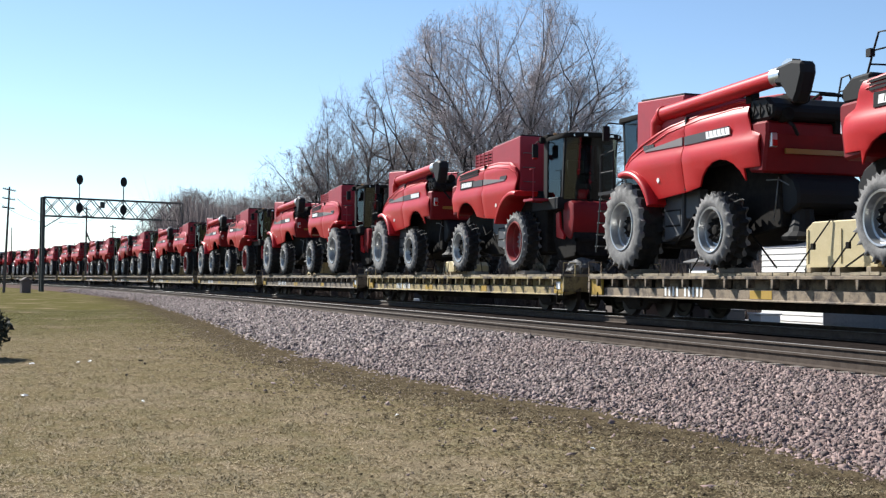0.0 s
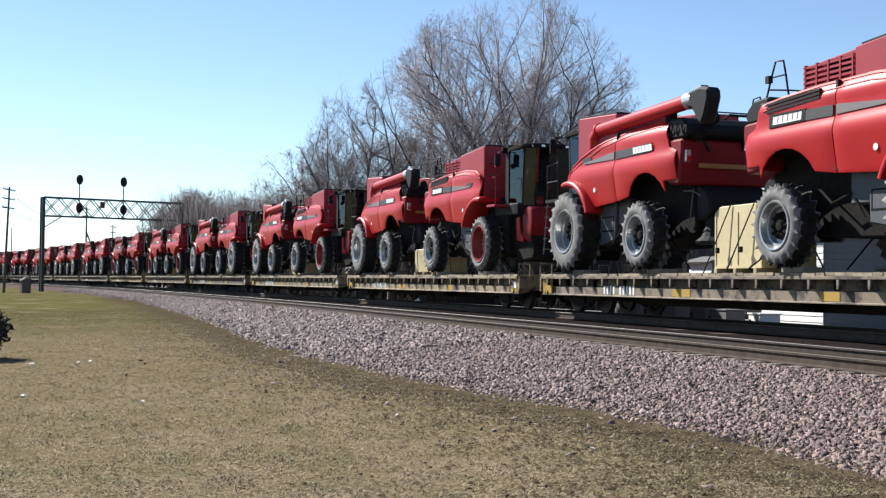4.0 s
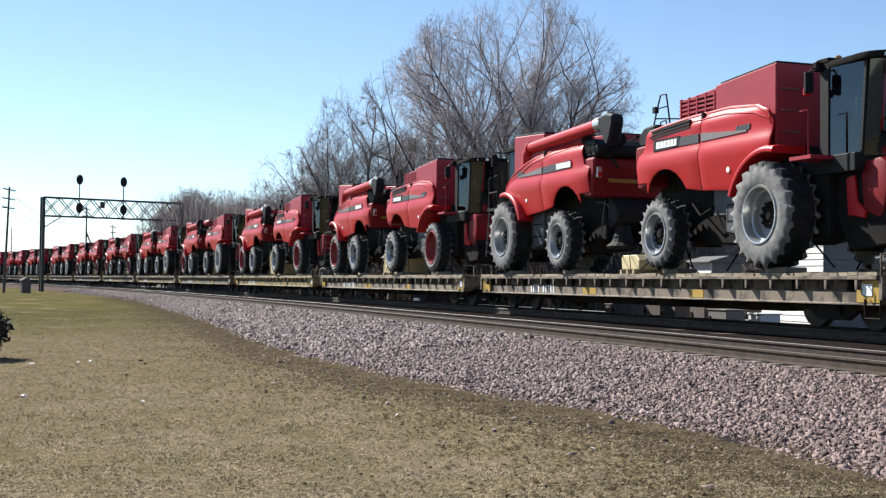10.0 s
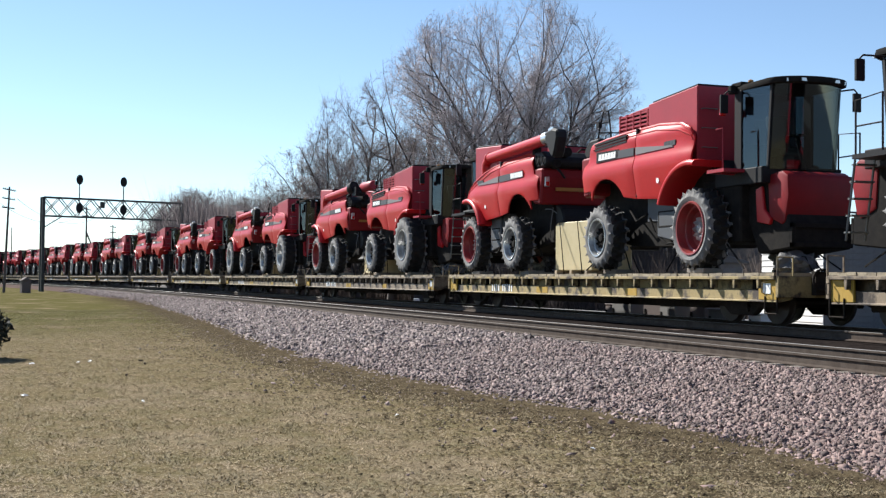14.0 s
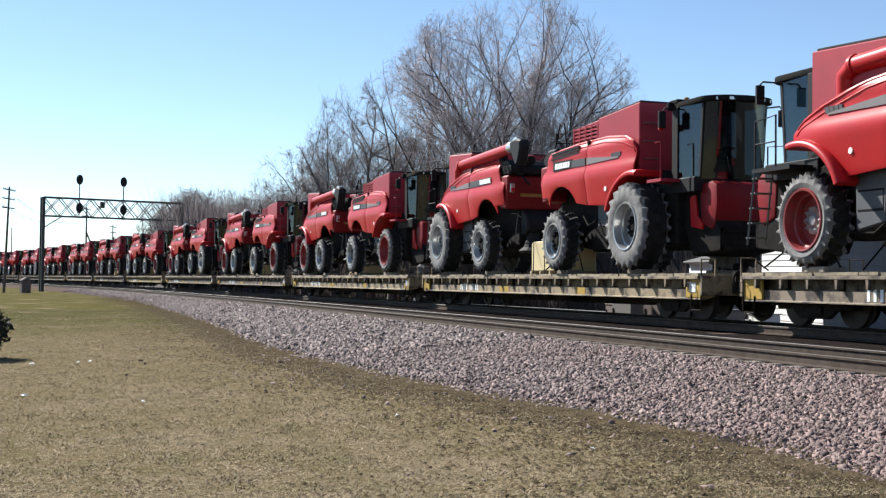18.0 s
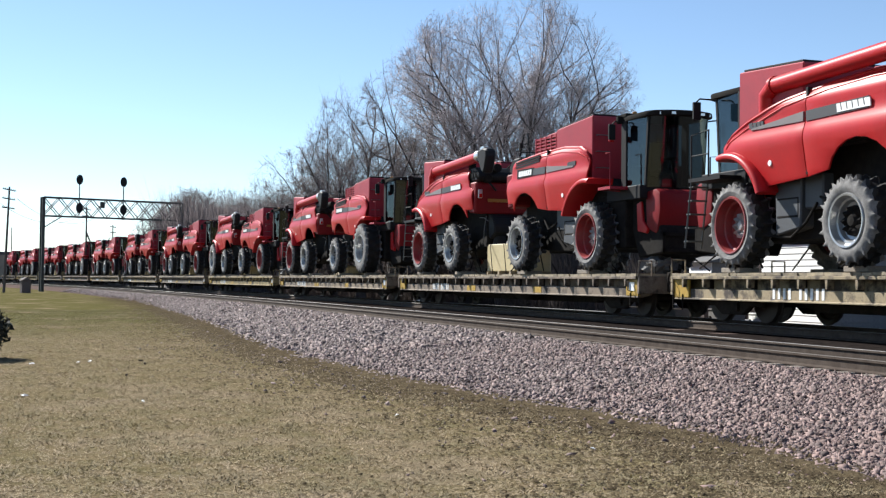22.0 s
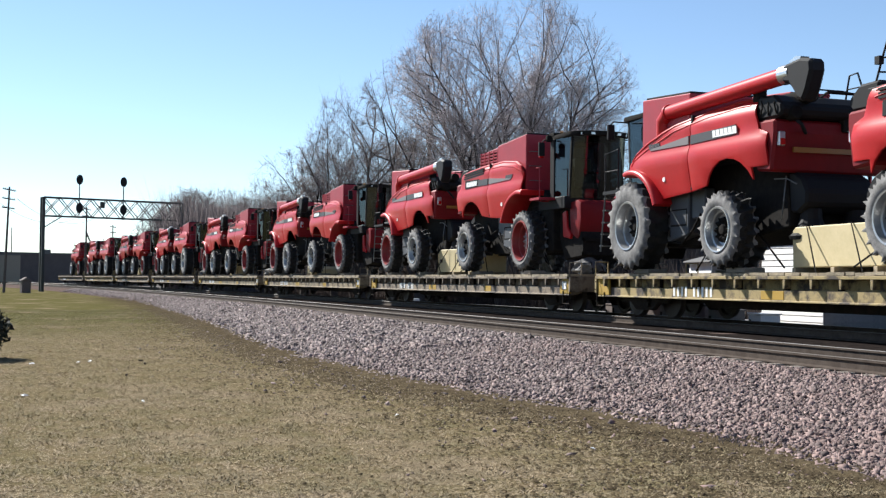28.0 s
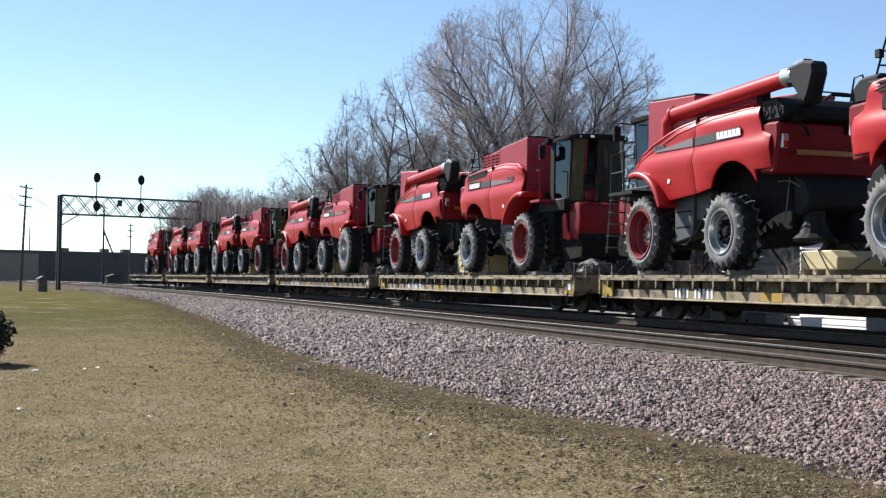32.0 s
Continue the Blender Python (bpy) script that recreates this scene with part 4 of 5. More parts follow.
    # mirrors on arms
    for sy in (-1, 1):
        b = Build()
        x = 1.55 if sy > 0 else 0.36                      # the one on the right is folded back along the cab
        b.tube([(min(x, 1.35), sy * 0.80, 3.66), (x, sy * 1.12, 3.70), (x, sy * 1.2, 3.62)], 0.022, 5)
        b.box(x - 0.05, x + 0.02, sy * 1.2 - 0.09, sy * 1.2 + 0.09, 3.24, 3.62)
        part("mirror", b, BLACK, c, "black mirror on an arm", 0.012)
    # platform, ladder and rails at the cab's left
    b = Build()
    b.box(0.1, 1.35, 0.98, 1.50, 1.84, 1.92)
    b.tube([(1.3, 1.46, 1.92), (1.3, 1.46, 2.85), (0.6, 1.46, 2.9), (0.6, 1.46, 1.92)], 0.02, 5)
    b.tube([(1.3, 1.46, 2.4), (0.6, 1.46, 2.4)], 0.016, 5)
    part("cab_platform", b, BLACK, c, "black platform with handrails")
    b = Build()
    for y in (1.02, 1.42):
        b.tube([(1.36, y, 1.9), (1.62, y, 0.45)], 0.022, 5)
    for j in range(5):
        t = (j + 0.5) / 5
        b.box(1.36 + 0.26 * t - 0.08, 1.36 + 0.26 * t + 0.08, 1.02, 1.42, 1.9 - 1.45 * t - 0.015, 1.9 - 1.45 * t + 0.015)
    part("cab_ladder", b, PIPE, c, "bare metal cab ladder")
    b = Build()
    b.tube([(0.5, -1.05, 1.95), (0.5, -1.32, 1.95), (0.5, -1.32, 2.9), (0.25, -1.32, 2.9)], 0.02, 5)
    b.box(0.1, 0.75, -1.45, -0.95, 1.98, 2.05)
    part("side_step", b, RED_DULL, c)
    for o in set(c.children) - before_cab:
        o.location.x += cab_at
        if o.name.split(".")[0] in ("cab_frame", "windscreen", "cab_door", "side_window", "rear_window", "cab_roof"):
            for v in o.data.vertices:
                v.co.y *= cab_wide
    # feeder house, folded down in front
    b = Build()
    b.prism([(0.75, 1.1), (0.8, 1.82), (1.7, 1.84), (2.1, 1.2), (2.3, 0.9), (2.3, 0.4), (1.2, 0.3)], -0.72, 0.72)
    part("feeder_house", b, DARK, c, "dark feeder house", 0.03)
    # Front cover, also in the darkened red that stands for shade.
    b = Build()
    b.prism([(1.62, 1.02), (1.55, 1.90), (2.06, 1.95), (2.24, 1.86), (2.27, 1.45), (2.16, 0.95), (2.05, 0.86)], -0.76, 0.76)
    part("feeder_cover", b, SHADED_RED, c, "red front cover of the feeder house", 0.07, True, seg=2)
    b = Build()
    b.box(2.27, 2.35, -0.72, 0.72, 0.42, 0.52)
    b.box(2.27, 2.35, -0.72, 0.72, 0.80, 0.90)
    for y in (-0.72, 0.64):
        b.box(2.27, 2.35, y, y + 0.08, 0.42, 0.90)
    b.tube([(1.0, 0.66, 0.7), (1.9, 0.66, 0.65)], 0.05)
    b.tube([(1.0, -0.66, 0.7), (1.9, -0.66, 0.65)], 0.05)
    part("feeder_face", b, DARK, c, "dark mounting frame", 0.01)
    for o in c.children:
        if o.name.split(".")[0] in ("feeder_house", "feeder_cover", "feeder_face", "drive_cover"):
            o.location.x += 0.28
    for o in c.children:
        if not o.name.startswith(("front_wheel", "rear_wheel", "rear_axle")):
            o.location.z -= lower
    for x, y in ((0.25, 0.9), (0.25, -0.9), (REAR_X - 0.2, 0.9), (REAR_X - 0.2, -0.9)):
        for run_x in (1.4, -1.0):
            b = Build()
            b.tube([(x, y, 0.8), (x + math.copysign(1, x) * run_x, y * 1.3, 0.0)], 0.018, 4)
            part("tie_down_chain", b, DARK, c, "taut tie-down chain")
    return c


def make_crate(h, half=0.97, label="cream painted sheet steel attachment strapped on the deck"):
    c = thing("steel_crate", label, "crate", "cream attachments on the flatcars")
    b = Build()
    b.prism([(-half, 0.10), (-half - 0.01, h - 0.14), (-half + 0.19, h), (half - 0.09, h), (half + 0.01, h - 0.06), (half, 0.10)], -0.62, 0.62)
    part("shell", b, CREAM, c, "", 0.02)
    for x in (-half + 0.03, -0.03, half - 0.07):
        b = Build()
        b.box(x, x + 0.05, -0.637, -0.618, 0.165, h - 0.15)
        part("stiffener", b, CREAM, c)
    b = Build()
    b.box(-half + 0.03, half - 0.02, -0.634, -0.618, 0.1, 0.16)
    part("bottom_rail", b, CREAM, c)
    for x in (-half + 0.17, 0.0, half - 0.17):
        b = Build()
        b.box(x - 0.06, x + 0.06, -0.7, 0.7, 0.0, 0.10)
        part("skid", b, DECKWOOD, c, "timber skid", 0.006)
    for x in (-0.52 * half, 0.46 * half):
        b = Build()
        b.tube([(x - 0.45, -0.9, 0.0), (x + 0.25, -0.65, h + 0.01), (x + 0.25, 0.65, h + 0.01), (x - 0.45, 0.9, 0.0)], 0.016, 4)
        part("strap", b, DARK, c, "dark strap")
        b = Build()
        b.box(x - 0.13, x - 0.03, -0.80, -0.74, 0.42, 0.54)
        part("ratchet", b, DARK, c, "dark strap ratchet", 0.01)
    return c


def make_bundle():
    c = thing("wrapped_bundle", "loose parts under a folded grey tarpaulin on the deck", "bundle", "grey bundles on the flatcars")
    me = bpy.data.meshes.new("wrapping")
    bm = bmesh.new()
    bmesh.ops.create_icosphere(bm, subdivisions=3, radius=1.0)
    for v in bm.verts:
        d = 1 + 0.35 * noise.noise(v.co * 2.3) + 0.2 * noise.noise(v.co * 5.0)
        v.co = Vector((v.co.x * 0.42 * d, v.co.y * 0.36 * d, max(0.0, 0.18 + v.co.z * 0.26 * d)))
    bm.to_mesh(me)
    bm.free()
    me.materials.append(TARP)
    part("wrapping", me, None, c)
    b = Build()
    b.tube([(-0.15, -0.5, 0.0), (-0.11, -0.28, 0.33), (-0.08, 0.28, 0.34), (-0.08, 0.5, 0.0)], 0.015, 4)
    b.tube([(0.22, -0.48, 0.0), (0.18, -0.25, 0.29), (0.18, 0.25, 0.29), (0.22, 0.48, 0.0)], 0.015, 4)
    part("strap", b, DARK, c, "dark strap")
    return c


# ---- the train: cars -6 to 14, counted from the one at the middle of the clip ----
PITCH = 20.28
CAR0_AT_13 = -18.25


def run(t):
    """How far the train has come at t seconds, from where it is at 13 s."""
    d = t - 13.0
    return 9.38 * d if d < 0 else 9.447 * d + 0.0234 * max(0.0, t - 24.0) ** 2


CARS = range(-6, 15)
LEFT_FRONT = dict(zip(CARS, "ssssssrrrsrrrsrrrrsrs"))
RIGHT_FRONT = dict(zip(CARS, "rrsrrsrrssrrsrrrrsrsr"))
LEFT_SHIFT = {7: -0.12, 0: 0.15, 1: -0.25, 2: -0.15, 4: 0.2, 5: 0.12, -4: -0.2}
RIGHT_SHIFT = {-5: -0.15, 1: 0.05, 2: 0.25, 5: 0.3, 3: 0.05, 8: 0.07, 9: 0.07, 10: -0.3}
CRATE_AT = {-6: 0.0, -5: -0.95, -3: -0.6, -2: -0.6, 0: -0.18, 1: -0.85, 2: 0.0, 4: 0.15, 6: 0.4, 7: -0.45, 8: -0.85, 9: -1.0}
PAINTS = [(0.2575, 0.1965, 0.1152), (0.1965, 0.1525, 0.105), (0.2981, 0.2236, 0.09486), (0.2236, 0.1694, 0.1118), (0.183, 0.1389, 0.09821), (0.2778, 0.2168, 0.1287)]

flatcar = make_flatcar()
combines = {}
crate, bundle = make_crate(0.95), make_bundle()
tall_crate = make_crate(1.42, label="tall cream painted steel attachment strapped on the deck")
low_crate = make_crate(0.46, 0.55, "low cream painted steel bracket strapped on the deck")
long_crate = make_crate(0.88, 1.45, "long cream painted steel trough strapped on the deck")
MOVING = []          # (thing, place along the car, lateral, height, turn, car)
used = set()


def combine_of(front, auger, model):
    """The two models on each car differ in where the cab sits and how wide it is."""
    if (front, auger, model) not in combines:
        combines[front, auger, model] = make_combine({"r": "red", "s": "silver"}[front], auger, *{"short_cab": (0.22, 0.84), "long_cab": (0.58, 0.92), "low_body": (0.58, 0.92, 0.17)}[model])
    return combines[front, auger, model]


def place(master, k, x, y, z, turn):
    ob = copy_thing(master, Matrix.Identity(4)) if master in used else master
    used.add(master)
    MOVING.append((ob, k, x, y, z, turn))
    return ob


for k in CARS:
    car = place(flatcar, k, 0, 0, 0, 0)
    paint = PAINTS[(k * 5 + 3) % len(PAINTS)]
    for o in car.children_recursive:
        o.color = (*paint, 1)
    if k < 14:
        place(combine_of(LEFT_FRONT[k], "folded" if k == 2 else "long", "short_cab"), k, -7.2 + LEFT_SHIFT.get(k, 0.0), 0, DECK_Z + RISER, 180)
    place(combine_of(RIGHT_FRONT[k], "long", "low_body" if k == 7 else "long_cab"), k, (6.1 if k < 3 else 6.25 if k < 7 else 5.95) + RIGHT_SHIFT.get(k, 0.0), 0, DECK_Z + RISER, 0)
    place(tall_crate if k in (1, -4) else long_crate if k in (7, 8) else low_crate if k in (-5, -1, 4, 6, 9) else crate, k, CRATE_AT.get(k, -0.2 + 0.35 * math.sin(k * 2.3)), -0.3, DECK_Z + 0.008, 180 * (k % 2) + 5 * math.sin(k * 1.7))
    if k % 3 != 0:
        place(bundle, k, HALF - 0.75, -0.45, DECK_Z + 0.004, 70 + 40 * math.sin(k * 1.9))
# ---- bare trees ----
def bare_tree(name, seed, height, radius, label, at, limbs=7, kids=(10, 8, 7, 7), fork=0.16, fan=0.62, thin=0.0062, twig=0.6, droop=0.0, twig_mat=None):
    """Limbs fan out of a short trunk and fork again and again, each order shorter and thinner, ending in fine twigs inside a lobed crown."""
    rs = np.random.RandomState(seed)
    mid, half = 0.55 * height, np.array((radius, radius, 0.45 * height))

    def unit(q):
        return q / (np.linalg.norm(q, axis=1)[:, None] + 1e-9)

    def room(p, d):
        """Length from p along d to the crown's lobed outline."""
        lobe = np.array([1 + 0.13 * noise.noise(Vector(q) * 1.6 + Vector((seed, 0, 0))) + 0.10 * noise.noise(Vector(q) * 4.0) for q in d])
        o, w = (p - (0, 0, mid)) / half / lobe[:, None], d / half / lobe[:, None]
        a_, b_, c_ = (w * w).sum(1), (o * w).sum(1), (o * o).sum(1) - 1
        return np.where(b_ * b_ < a_ * c_, 0.0, np.maximum(0.0, (-b_ + np.sqrt(np.maximum(b_ * b_ - a_ * c_, 0))) / a_))

    ang = 2.4 * np.arange(limbs) + 0.5 * rs.rand(limbs)
    lean = fan * (0.10 + 0.90 * np.sqrt(np.linspace(0.0, 1.0, limbs)))
    d = unit(np.stack([np.cos(ang) * lean, np.sin(ang) * lean, np.ones(limbs)], 1))
    p = np.stack([0.18 * np.cos(ang), 0.18 * np.sin(ang), fork * height * rs.uniform(0.4, 1.0, limbs)], 1)
    length = room(p, d) * 0.88
    rad = 0.0105 * height * rs.uniform(0.75, 1.2, limbs) * (length / length.max()) ** 0.7
    trunk = [(np.array([[0.0, 0.0, -0.2]]), np.array([[0.0, 0.0, fork * height]]), np.array([rad.sum() * 0.52]), np.array([rad.sum() * 0.36]))]
    trunk += [(np.stack([0 * ang, 0 * ang, 0.35 * p[:, 2]], 1), p, rad * 1.3, rad)]
    crown, twigs = [], []
    for level in range(5):
        steps = (9, 7, 5, 3, 1)[level]
        pts, way, q, w = [p], [d], p, d
        for j in range(steps):
            lift = (0.012, 0.035, 0.04, 0.04, 0.0)[level] - droop * (j / steps) * (level > 1)
            w = unit(w + rs.normal(0, (0.06, 0.10, 0.13, 0.16, 0.1)[level], w.shape) + (0, 0, lift))
            r0, r1 = rad * (1 - 0.86 * j / steps), rad * (1 - 0.86 * (j + 1) / steps)
            nxt = q + w * (length / steps)[:, None]
            (trunk if level < 2 else crown if level < 4 else twigs).append((q, nxt, r0, r1))
            q = nxt
            pts.append(q)
            way.append(w)
        if level == 4:
            break
        count = kids[level]
        pts, way = np.stack(pts, 1), np.stack(way, 1)
        who = np.repeat(np.arange(len(p)), count)
        along_ = np.clip((np.tile(np.arange(count), len(p)) + rs.rand(len(who))) / count, 0, 0.999)
        along_ = (0.22, 0.12, 0.10, 0.08)[level] + along_ * (0.78, 0.86, 0.88, 0.90)[level]
        k = np.minimum((along_ * steps).astype(int), steps - 1)
        f = (along_ * steps - k)[:, None]
        start = pts[who, k] * (1 - f) + pts[who, k + 1] * f
        base = way[who, k + 1]
        side = unit(np.cross(base, rs.normal(size=base.shape)))
        turn = rs.uniform(0.45, (1.15, 1.05, 0.95, 0.95)[level], len(who))[:, None]
        d = unit(base * np.cos(turn) + side * np.sin(turn) + (0, 0, (0.08, 0.08, 0.08, 0.06)[level]))
        free = room(start, d)
        long_ = length[who] * (0.58, 0.55, 0.55, 0.0)[level] * (1 - (0.12, 0.25, 0.4, 0.4)[level] * along_) * rs.uniform(0.6, 1.25, len(who))
        if level == 3:
            long_ = twig * rs.uniform(0.4, 1.3, len(who))
        new_len = np.minimum(long_, free * 1.02 + 0.12)
        thick = np.maximum(rad[who] * (1 - 0.72 * along_) * (0.62, 0.62, 0.6, 0.6)[level], thin * (2.6, 1.7, 1.15, 1.0)[level])
        keep = (new_len > 0.12) & (start[:, 2] > 0.13 * height)
        p, d, length, rad = start[keep], d[keep], new_len[keep], thick[keep]

    def tubes(pieces, n):
        a, b, ra, rb = (np.concatenate([q[i] for q in pieces]) for i in range(4))
        w = unit(b - a)
        x = unit(np.cross(w, (0.31, 0.87, 0.12)))
        y = np.cross(w, x)
        ring = [2 * math.pi * q / n for q in range(n)]
        v = np.stack([a + ra[:, None] * (x * math.cos(t) + y * math.sin(t)) for t in ring] + [b + rb[:, None] * (x * math.cos(t) + y * math.sin(t)) for t in ring], 1).reshape(-1, 3)
        f = np.array([(q, (q + 1) % n, n + (q + 1) % n, n + q) for q in range(n)])
        return v, (f[None] + 2 * n * np.arange(len(a))[:, None, None]).reshape(-1, 4)

    tree = thing(name, label, "tree", at=at)
    part("trunk", quick_mesh("trunk", *tubes(trunk, 7), BARK, True), None, tree, "grey trunk and limbs")
    v, f = tubes(crown, 3)
    a, b, ra, _ = twigs[0]
    x = unit(np.cross(unit(b - a), (0.31, 0.87, 0.12)))
    y = np.cross(unit(b - a), x)
    spike = np.stack([a + ra[:, None] * x, a - ra[:, None] * (0.5 * x - 0.87 * y), a - ra[:, None] * (0.5 * x + 0.87 * y), b], 1).reshape(-1, 3)
    k = len(v) + 4 * np.arange(len(a))[:, None, None]
    tri = np.concatenate([f[:, [0, 1, 2]], f[:, [0, 2, 3]], (np.array([(0, 1, 3), (1, 2, 3), (2, 0, 3)])[None] + k).reshape(-1, 3)])
    part("crown", quick_mesh("crown", np.concatenate([v, spike]), tri, twig_mat or TWIG), None, tree, "fine bare twigs")
    return tree


def from_view(px, depth):
    """Plan place of a far thing by its bearing across the view."""
    a = radians(YAW) + math.atan((px - 784) / 2140.0)
    return -math.cos(a) * depth, math.sin(a) * depth


FAR_Z = LAWN_Z - 0.1
for i, (px, depth, h, wide, limbs, kids, fan, seed) in enumerate((
        (903, 72, 18.9, 8.1, 11, (12, 9, 7, 5), 0.95, 12), (1030, 74, 15.2, 4.6, 6, (10, 8, 7, 6), 0.65, 5), (745, 77, 16.2, 4.8, 6, (9, 7, 6, 6), 0.6, 23),
        (640, 80, 15.0, 4.3, 6, (10, 8, 7, 6), 0.6, 31), (790, 82, 12.2, 4.8, 7, (9, 7, 6, 6), 0.75, 41), (695, 86, 12.0, 4.6, 7, (9, 7, 6, 6), 0.75, 43),
        (592, 82, 12.0, 3.6, 6, (8, 7, 6, 6), 0.6, 7), (540, 84, 10.8, 5.2, 8, (8, 7, 6, 5), 1.2, 17), (486, 88, 8.6, 4.0, 7, (8, 7, 5, 5), 1.1, 29))):
    x, y = from_view(px, depth)
    bare_tree("tree", seed, h, wide, "tall bare deciduous tree with fine grey twigs" if h > 12 else "bare grey deciduous tree behind the train",
              pose(x, y, FAR_Z, 0, 0, 37 * i), limbs, kids, 0.32 if h > 18 else 0.18, fan, twig_mat=TWIG if h > 18 else DIM_TWIG)
shrubs = [bare_tree("tree", 70 + i, 13.6, 4.6, "distant bare grey tree in a thicket", pose(*from_view(316 + 20 * i, 165), FAR_Z), 8, (7, 5, 4, 3), 0.1, 0.95, 0.019, 1.1, twig_mat=FAR_TWIG) for i in range(3)]
rnd = random.Random(4)
for i in range(27):
    px = 306 + 13.5 * i + rnd.uniform(-4, 4)
    x, y = from_view(px, rnd.uniform(140, 185))
    copy_thing(shrubs[i % 3], pose(x, y, FAR_Z - rnd.uniform(0.0, 1.8), 0, 0, rnd.uniform(0, 360)))

# ---- brown brush behind the train ----
def brush(count, s0, s1, d0, d1, h0, h1, seed, thick=1.0):
    r = np.random.RandomState(seed)
    ss_, offs = r.uniform(s0, s1, count), r.uniform(d0, d1, count)
    if thick == 1.0:
        base = np.array([on_track(q, o, FAR_Z)[0] for q, o in zip(ss_, offs)])
    else:                                                 # the far thicket, by bearing and distance
        base = np.array([(*from_view(q, o), FAR_Z) for q, o in zip(ss_, offs)])
    a = np.arctan2(base[:, 1], -base[:, 0])
    h = h0 + (h1 - h0) * r.rand(count) ** (1.6 if thick == 1.0 else 0.7)
    sway = 0.28 if thick == 1.0 else 0.17
    top = base + np.stack([r.normal(0, sway, count) * h, r.normal(0, sway, count) * h, h], 1)
    side = np.stack([np.sin(a), np.cos(a), 0 * a], 1) * r.uniform(0.010, 0.035, count)[:, None] * thick
    deep = np.stack([-np.cos(a), np.sin(a), 0 * a], 1) * 0.02
    v = np.stack([base - side, base + side, base + deep, top], 1).reshape(-1, 3)
    f = np.array([(0, 1, 3), (1, 2, 3), (2, 0, 3)])
    return v, (f[None] + 4 * np.arange(count)[:, None, None]).reshape(-1, 3)


# Added dark ridge as a backdrop: keeps the gaps under the machines dark.
rows = [[on_track(q, o, FAR_Z + z)[0] for o, z in ((17, -0.1), (22, 3.6 + 0.6 * noise.noise(Vector((q * 0.2, 0, 0)))), (30, 5.0 + 0.6 * noise.noise(Vector((q * 0.15, 4, 0)))), (52, -0.1))] for q in along(-150, 70, 2.5)]
backdrop_mesh = quick_mesh("brush_bank", [p for r in rows for p in r], [(i * 4 + j, i * 4 + j + 1, i * 4 + j + 5, i * 4 + j + 4) for i in range(len(rows) - 1) for j in range(3)], BACKDROP, True)
tagged(new("brush_bank", backdrop_mesh), "added dark backdrop ridge behind the brush", "bank", kind="structure")
for s0, s1, d0, d1, h0, h1, count, seed, thick in ((-80, 30, 13, 20, 0.8, 3.4, 26000, 2, 1.0), (-115, -58, 12, 24, 1.5, 8.0, 24000, 1, 1.0), (300, 570, 128, 178, 2.0, 12.2, 34000, 3, 1.2)):
    v, f = brush(count, s0, s1, d0, d1, h0, h1, seed, thick)
    tagged(new("brush", quick_mesh("brush", v, f, BRUSH if thick == 1.0 else FAR_TWIG)), "dense brown leafless brush behind the tracks", "brush", kind="stuff")

# ---- signal bridge ----
gx, gy = -130.0, 0.15
heading = (-gx - BEND) / RADIUS + 0.16
bridge = thing("signal_bridge", "dark steel lattice signal bridge spanning the tracks", "signal bridge", at=pose(gx, gy, LAWN_Z, 0, 0, math.degrees(heading)))
SPAN, TOP, BOT = 14.9, 9.65, 7.75
for y in (0.0, SPAN):
    b = Build()
    for x in (-0.35, 0.35):
        b.box(x - 0.09, x + 0.09, y - 0.15, y + 0.15, 0.0, TOP)
    for j in range(11):
        z = 0.3 + j * 0.85
        b.tube([(-0.35, y, z), (0.35, y, z + 0.7)], 0.05, 4)
    part("post", b, GANTRY, bridge)
for x in (-0.45, 0.45):
    for z in (BOT, TOP):
        b = Build()
        b.box(x - 0.07, x + 0.07, 0.0, SPAN, z - 0.07, z + 0.07)
        part("chord", b, GANTRY, bridge)
    for j in range(9):
        y0, y1 = SPAN * j / 9, SPAN * (j + 1) / 9
        for q, w in (((x, y0, BOT), (x, y1, TOP)), ((x, y0, TOP), (x, y1, BOT))):
            b = Build()
            b.tube([q, w], 0.055, 4)
            part("brace", b, GANTRY, bridge)
b = Build()
b.tube([(0, 0.2, 6.6), (0, 1.9, 7.7)], 0.07, 4)
part("knee_brace", b, GANTRY, bridge)
for y, low in ((3.55, True), (8.2, True)):
    b = Build()
    b.tube([(0.6, y, BOT - 0.2), (0.6, y, 11.5)], 0.06, 6)
    mast = part("signal_mast", b, GANTRY, bridge, "thin signal mast")
    for z in (11.6, 8.65):
        b = Build()
        oval = [(y + 0.35 * math.cos(q * math.pi / 12), z + 0.52 * math.sin(q * math.pi / 12)) for q in range(24)]
        b.prism(oval, 0.60, 0.68, "x")
        part("signal_head", b, BLACK, mast, "round black signal target")
b = Build()
b.box(0.5, 0.7, 5.75, 6.2, 8.75, 9.4)
part("equipment_box", b, GANTRY, bridge)


